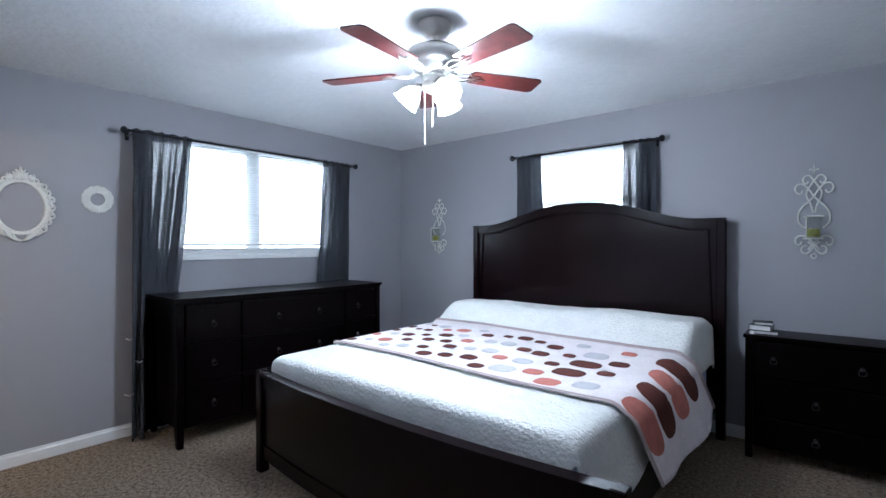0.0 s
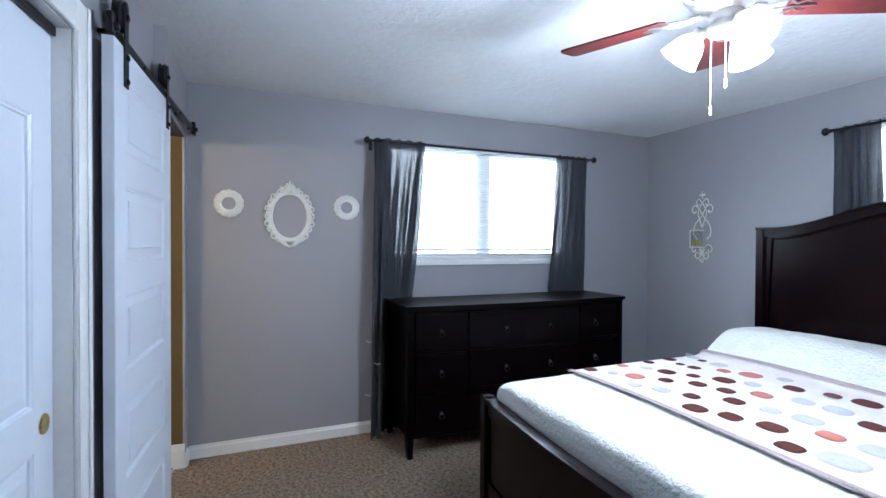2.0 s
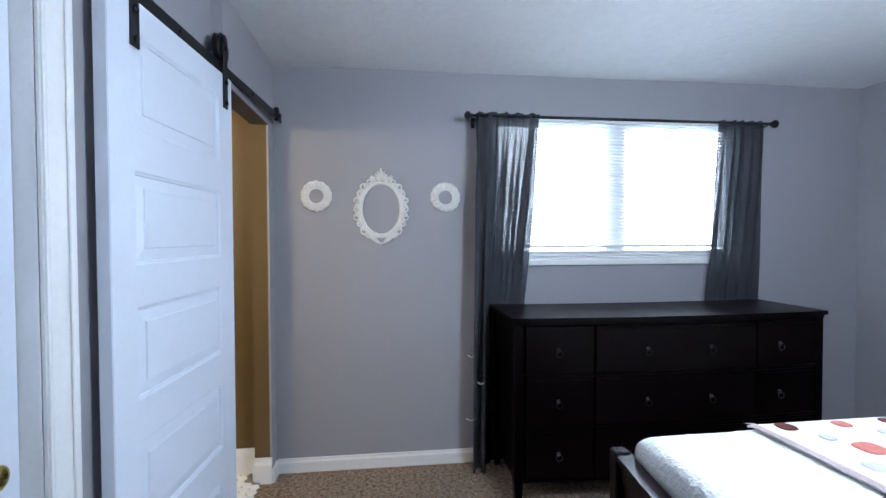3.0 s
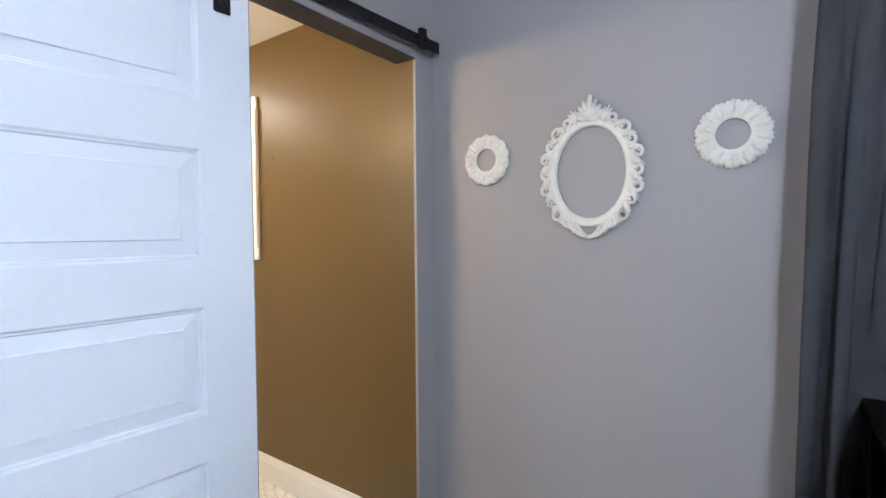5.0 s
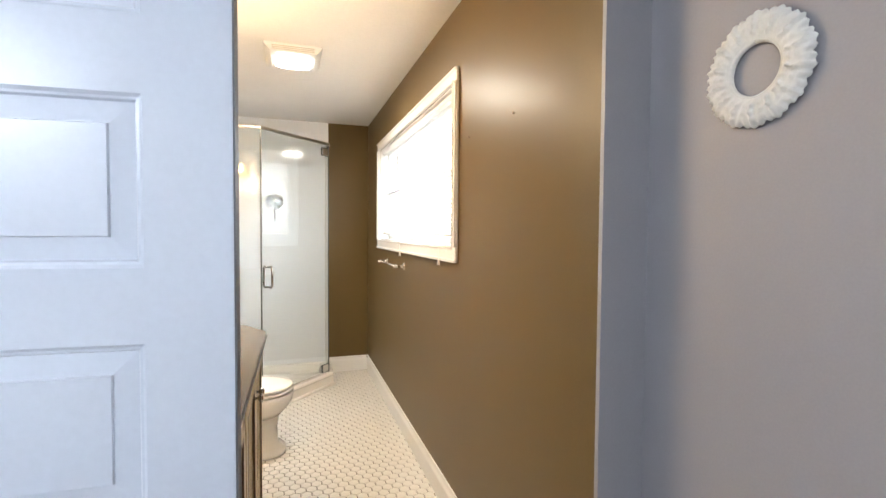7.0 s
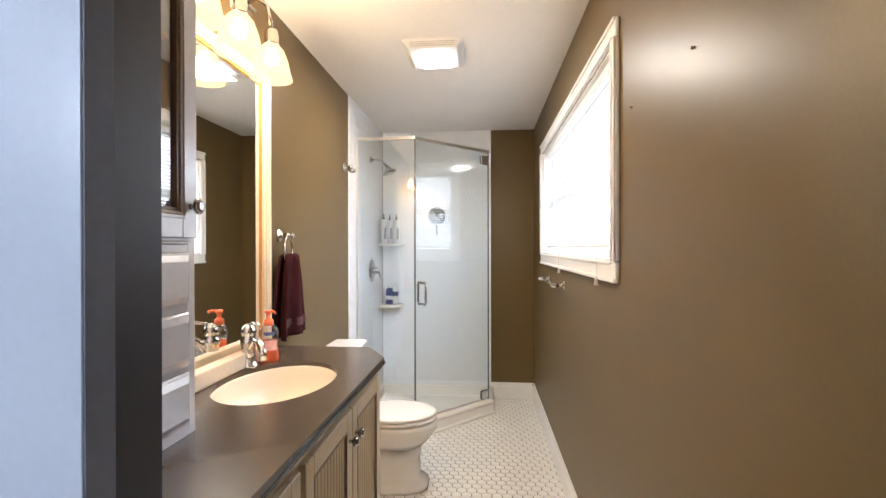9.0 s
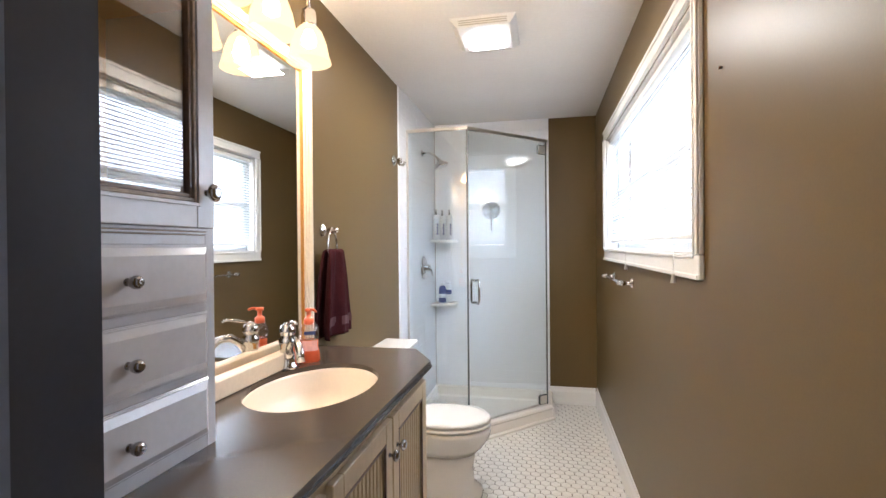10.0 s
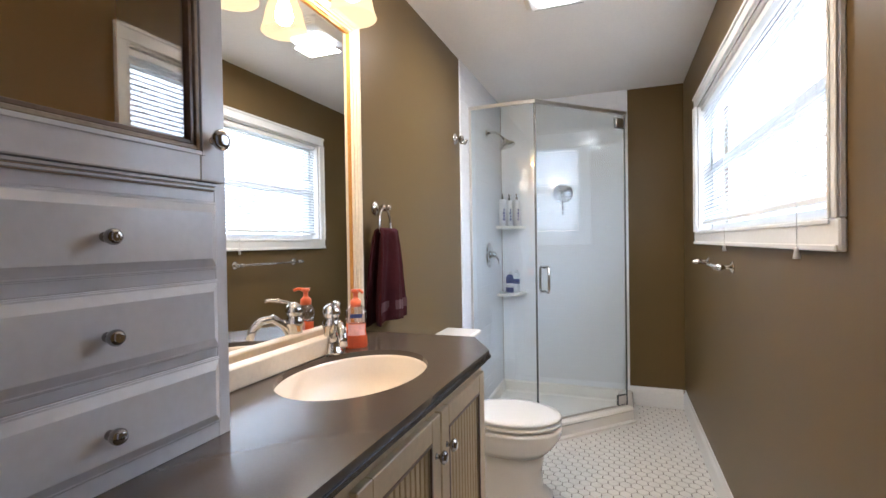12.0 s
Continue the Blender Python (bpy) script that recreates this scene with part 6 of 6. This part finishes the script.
for z in (0.165, 2.085):
    bm = boxes((-0.035, 0.035, -0.012, 0.012, -0.03, 0.03), bevel=0.003)
    bmesh.ops.transform(bm, matrix=Matrix.Translation((GB[0] + 0.035, GB[1] + 0.036, z + 0.01)) @ pose(0, 0, 0, 0, 0, 45.6), verts=bm.verts)
    hg = part("hinge", bm, NICKEL, enc, "brushed metal hinge plate")
    bm = boxes((-0.040, 0.040, -0.0085, 0.0085, -0.035, 0.035), bevel=0.002)
    bmesh.ops.transform(bm, matrix=Matrix.Translation((GB[0] + 0.035, GB[1] + 0.036, z + 0.01)) @ pose(0, 0, 0, 0, 0, 45.6), verts=bm.verts)
    part("gasket", bm, DARKSEAL, hg, "dark rubber gasket")
h = Vector((GA[0], GA[1], 0)) + Vector((d.x, d.y, 0)) * 0.062
o = Vector((nn.x, nn.y, 0))
z0, z1 = 0.95, 1.14
for s in (1, -1):
    pts = [h + o * s * 0.004 + Vector((0, 0, z1 - 0.02)), h + o * s * 0.035 + Vector((0, 0, z1 - 0.012)), h + o * s * 0.045 + Vector((0, 0, z1 - 0.03)), h + o * s * 0.045 + Vector((0, 0, z0 + 0.03)), h + o * s * 0.035 + Vector((0, 0, z0 + 0.012)), h + o * s * 0.004 + Vector((0, 0, z0 + 0.02))]
    part("pull_handle", tube(bmesh.new(), pts, 0.0085, 10), CHROME, enc, "chrome loop handle", True)

sh = base_of("wall_shower", (WE, -3.38, 2.09), "chrome shower head on a bent wall arm", "shower head")
XE = 1.374
part("wall_flange", lathe(bmesh.new(), [(0.030, 0.0), (0.026, 0.010), (0.012, 0.014)], sides=20, m=Matrix.Translation((XE, -3.38, 2.10)) @ pose(0, 0, 0, 0, -90)), CHROME, sh, smooth=True)
part("arm", tube(bmesh.new(), [(XE, -3.38, 2.10), (XE - 0.06, -3.38, 2.10), (XE - 0.10, -3.38, 2.08), (XE - 0.135, -3.38, 2.045)], 0.010, 10), CHROME, sh, smooth=True)
part("spray_head", lathe(bmesh.new(), [(0.014, 0.01), (0.022, -0.01), (0.055, -0.035), (0.064, -0.045), (0.062, -0.055), (0.0, -0.057)], sides=28, m=Matrix.Translation((XE - 0.14, -3.38, 2.038)) @ pose(0, 0, 0, 0, 20)), CHROME, sh, smooth=True)
vv = base_of("shower_valve", (XE, -3.41, 1.19), "chrome round shower valve with lever", "shower valve")
m = Matrix.Translation((XE, -3.41, 1.19)) @ pose(0, 0, 0, 0, -90)
part("escutcheon", lathe(bmesh.new(), [(0.095, 0.0), (0.093, 0.007), (0.078, 0.014), (0.03, 0.016), (0.028, 0.05), (0.020, 0.058), (0.0, 0.06)], sides=32, m=m), CHROME, vv, smooth=True)
part("lever", tube(bmesh.new(), [(XE - 0.05, -3.41, 1.19), (XE - 0.065, -3.42, 1.165), (XE - 0.07, -3.425, 1.12)], 0.008, 8), CHROME, vv, smooth=True)

PUMP = surface("pale_grey_bottle", (0.72, 0.73, 0.75), 0.35, vary=0.03)
DARKP = surface("dark_pump", (0.08, 0.08, 0.09), 0.4)
for z, stuff in ((1.415, 0), (0.872, 1)):
    sf = base_of("corner_shelf", (1.36, -3.84, z), "white corner shelf fixed to the shower tiles", "shelf", "shower shelves")
    bm = prism(bmesh.new(), [(1.376, -3.852), (1.376, -3.852 + 0.20)] + [(1.376 - 0.20 * math.sin(t) * 0.98 - 0.0, -3.852 + 0.20 * math.cos(t) * 0.98) for t in (0.2, 0.5, 0.785, 1.07, 1.37)] + [(1.376 - 0.20, -3.852)], z - 0.022, z)
    part("shelf_plate", bm, CERAMIC, sf)
for x, y, r, hh in ((1.238, -3.80, 0.029, 0.205), (1.295, -3.775, 0.027, 0.20), (1.335, -3.71, 0.029, 0.205)):
    bt = bottle("pump_bottle", (x, y, 1.4155), [(0.0, 0.0), (r, 0.0), (r, hh), (r * 0.8, hh + 0.008), (0.010, hh + 0.012)], PUMP, "pale pump bottle with dark vertical lettering bars, on the corner shelf", "shower bottles",
                cap=[(0.009, hh + 0.012), (0.009, hh + 0.03), (0.004, hh + 0.032), (0.004, hh + 0.05), (0.010, hh + 0.052), (0.010, hh + 0.058), (0.0, hh + 0.059)], capmat=DARKSEAL)
    part("pump_spout", tube(bmesh.new(), [(x, y, 1.4155 + hh + 0.055), (x - 0.02, y + 0.015, 1.4155 + hh + 0.053)], 0.004, 6), NICKEL, bt)
    bm = bmesh.new()
    for q in range(4):
        m = Matrix.Translation((x, y, 1.4155 + 0.045 + 0.026 * q)) @ pose(0, 0, 0, 0, 0, 32)
        box(bm, -0.0085, 0.0085 - 0.003 * (q % 2), r - 0.004, r + 0.0012, 0, 0.017)
        bmesh.ops.transform(bm, matrix=m, verts=[v for v in bm.verts][-8:])
    part("printed_bar", bm, NAVY, bt, "dark printed bars")
bottle("shampoo_bottle", (1.30, -3.79, 0.8725), [(0.0, 0.0), (0.034, 0.0), (0.034, 0.12), (0.018, 0.145)], NAVY, "navy and white bottle on the lower corner shelf", "shower bottles",
       cap=[(0.016, 0.145), (0.016, 0.175), (0.0, 0.176)], capmat=PUMP, band=[(0.0345, 0.04), (0.0345, 0.075)], bandmat=PUMP)
bottle("razor_can", (1.25, -3.80, 0.8725), [(0.0, 0.0), (0.028, 0.0), (0.028, 0.145), (0.018, 0.158)], PUMP, "white can with blue band on the lower corner shelf", "shower bottles",
       cap=[(0.018, 0.158), (0.018, 0.185), (0.0, 0.186)], capmat=PUMP, band=[(0.0285, 0.07), (0.0285, 0.11)], bandmat=NAVY)
hm = base_of("shaving_mirror", (0.875, -3.85, 1.66), "small round shaving mirror with handle hung on the shower tiles", "mirror")
m = Matrix.Translation((0.875, -3.852, 1.67)) @ pose(0, 0, 0, 90)
part("mirror_rim", lathe(bmesh.new(), [(0.078, 0.0), (0.080, 0.008), (0.072, 0.012), (0.070, 0.010)], sides=32, m=m), CHROME, hm, smooth=True)
# pale warm tint and blur stand in for the vanity lamps' reflection
part("mirror_disc", lathe(bmesh.new(), [(0.071, 0.009), (0.0, 0.0095)], sides=32, m=m), surface("warm_reflection_mirror", (0.86, 0.80, 0.76), 0.42, metal=0.6, vary=0.04), hm, "mirror face tinted with the warm lamp reflection")
part("handle", tube(bmesh.new(), [(0.875, -3.845, 1.59), (0.875, -3.84, 1.54), (0.875, -3.842, 1.49)], lambda t: 0.007 - 0.002 * t, 8), DARKSEAL, hm, smooth=True)

# ---- outdoors ----
GRASS = surface("pale_winter_lawn", (0.42, 0.40, 0.33), 0.95, vary=0.3, large=0.6, fine=14, bump=0.5)
structure("ground", boxes((-200, 200, -200, 200, -0.75, -0.62)), GRASS, "pale frosted winter lawn", "ground")
CLOUD = glow("bright_overcast_sky", (0.90, 0.95, 1.0), 5.5)
structure("backdrop", boxes((-60.1, -60.0, -420, 120, -0.62, 180)), CLOUD, "bright overcast sky beyond the lawn", "sky")
structure("backdrop", boxes((-59.9, 60, 60.0, 60.1, -0.62, 60)), CLOUD, "bright overcast sky beyond the lawn", "sky")
BARK = surface("grey_bark", (0.10, 0.085, 0.07), 0.9, vary=0.2, large=3, fine=30, bump=0.6)


def tree(x, y, s, seed):
    rnd = random.Random(seed)
    th = base_of("bare_tree", (x, y, -0.63), "leafless tree with fine spreading branches on the lawn", "tree", "bare trees")
    limbs, twigs = bmesh.new(), bmesh.new()

    def grow(p, d, length, r, depth):
        pts = [p]
        for _ in range(4):
            d = (d + Vector([rnd.uniform(-0.22, 0.22) for _ in range(3)]) + Vector((0, 0, 0.06))).normalized()
            pts.append(pts[-1] + d * length / 4)
        tube(limbs if depth < 2 else twigs, pts, lambda t: r * (1 - 0.45 * t), 6 if depth < 2 else 4)
        if depth < 4:
            for k in range(3 if depth else 5):
                t = rnd.randint(2, 4)
                grow(pts[t], (d + Vector([rnd.uniform(-0.9, 0.9), rnd.uniform(-0.9, 0.9), rnd.uniform(-0.1, 0.6)])).normalized(), length * rnd.uniform(0.55, 0.75), r * 0.5, depth + 1)
    grow(Vector((x, y, -0.63)), Vector((0, 0, 1)), 2.6 * s, 0.085 * s, 0)
    part("trunk", limbs, BARK, th, smooth=True)
    part("crown", twigs, BARK, th, smooth=True, kind="stuff")


tree(-10.5, -4.6, 1.1, 3)
tree(-11.5, 0.8, 1.2, 5)

# ---- shower tiles ----
def tile_wall(name, axis, lo, hi, plane, out):
    """Offset courses of glazed tiles; axis: the one they run along."""
    t = 0.008
    p0, p1 = sorted((plane, plane + out * t))
    backing = structure(name, boxes((p0, p1, lo, hi, 0.10, H) if axis == "y" else (lo, hi, p0, p1, 0.10, H)), SHOWER_GROUT, "white tiled shower wall with fine joints", "wall")
    tw_, th_, g = 0.1524, 0.0762, 0.0010
    meshes = {}
    z = 0.13
    row = 0
    while z < H - 0.01:
        top = min(z + th_ - g, H - 0.001)
        s = lo - (tw_ / 2 if row % 2 else 0)
        while s < hi - 0.005:
            a, b = max(s, lo), min(s + tw_ - g, hi)
            if b - a > 0.01:
                key = (round(b - a, 3), round(top - z, 3))
                if key not in meshes:
                    w, h_ = key
                    bm = bmesh.new()
                    box(bm, *((0, 0.0016, 0, w, 0, h_) if axis == "y" else (0, w, 0, 0.0016, 0, h_)))
                    for v in bm.verts:
                        dd = v.co.x if axis == "y" else v.co.y
                        if dd > 0.001:
                            for i in ((1, 2) if axis == "y" else (0, 2)):
                                full = h_ if i == 2 else w
                                v.co[i] += 0.0005 if v.co[i] < full / 2 else -0.0005
                    for v in bm.verts:
                        if axis == "y":
                            v.co.x = out * v.co.x
                        else:
                            v.co.y = out * v.co.y
                    bmesh.ops.recalc_face_normals(bm, faces=bm.faces)
                    me = bpy.data.meshes.new("wall_tile")
                    bm.to_mesh(me)
                    bm.free()
                    me.materials.append(SHOWER_TILE)
                    meshes[key] = me
                ob = new("wall_tile", meshes[key])
                ob.parent = backing
                ob.location = (plane + out * t, a, z) if axis == "y" else (a, plane + out * t, z)
            s += tw_
        z += th_
        row += 1


tile_wall("wall_shower_east", "y", -3.862, -2.79, 1.39, -1)
tile_wall("wall_shower_south", "x", 0.385, 1.376, S, 1)

# ---- hexagon floor tiles ----
P = 0.056
hexbm = bmesh.new()
prism(hexbm, [((P - 0.004) / math.sqrt(3) * math.sin(radians(60 * k)), (P - 0.004) / math.sqrt(3) * math.cos(radians(60 * k))) for k in range(6)], -0.006, -0.0012)
for v in list(hexbm.verts):
    if v.co.z > -0.003:
        v.co.x *= 0.96
        v.co.y *= 0.96
bmesh.ops.recalc_face_normals(hexbm, faces=hexbm.faces)
hexme = bpy.data.meshes.new("hexagon_tile")
hexbm.to_mesh(hexme)
hexbm.free()
hexme.materials.append(TILE)
centres = []
r = 0
y = -0.09
while y > S + 0.02:
    x = 0.018 + (P / 2 if r % 2 else 0)
    while x < 1.36:
        under_tray = y < -2.90 and x > 0.38 and x - y > 3.87
        if (y < -0.165 or 0.15 < x < 0.82) and not under_tray and not (x > 0.95 and y > -1.56):
            centres.append((x, y))
        x += P
    y -= P * math.sqrt(3) / 2
    r += 1
floor_b = bpy.data.objects["floor_bathroom"]
near = sorted(centres, key=lambda p: abs(p[1] + 1.9) + (3 if p[0] > 0.84 else 0))
for x, y in near[:300]:
    ob = new("hexagon_tile", hexme)
    ob.parent = floor_b
    ob.location = (x, y, 0.02)
vs, fs = [], []
base = [tuple(v.co) for v in hexme.vertices]
polys = [tuple(p.vertices) for p in hexme.polygons]
for x, y in near[300:]:
    k = len(vs)
    vs += [(a + x, b + y, c_ + 0.02) for a, b, c_ in base]
    fs += [tuple(i + k for i in p) for p in polys]
me = bpy.data.meshes.new("hexagon_tiles")
me.from_pydata(vs, [], fs)
me.materials.append(TILE)
ob = new("hexagon_tiles", me)
ob["kind"] = "stuff"
ob.parent = floor_b
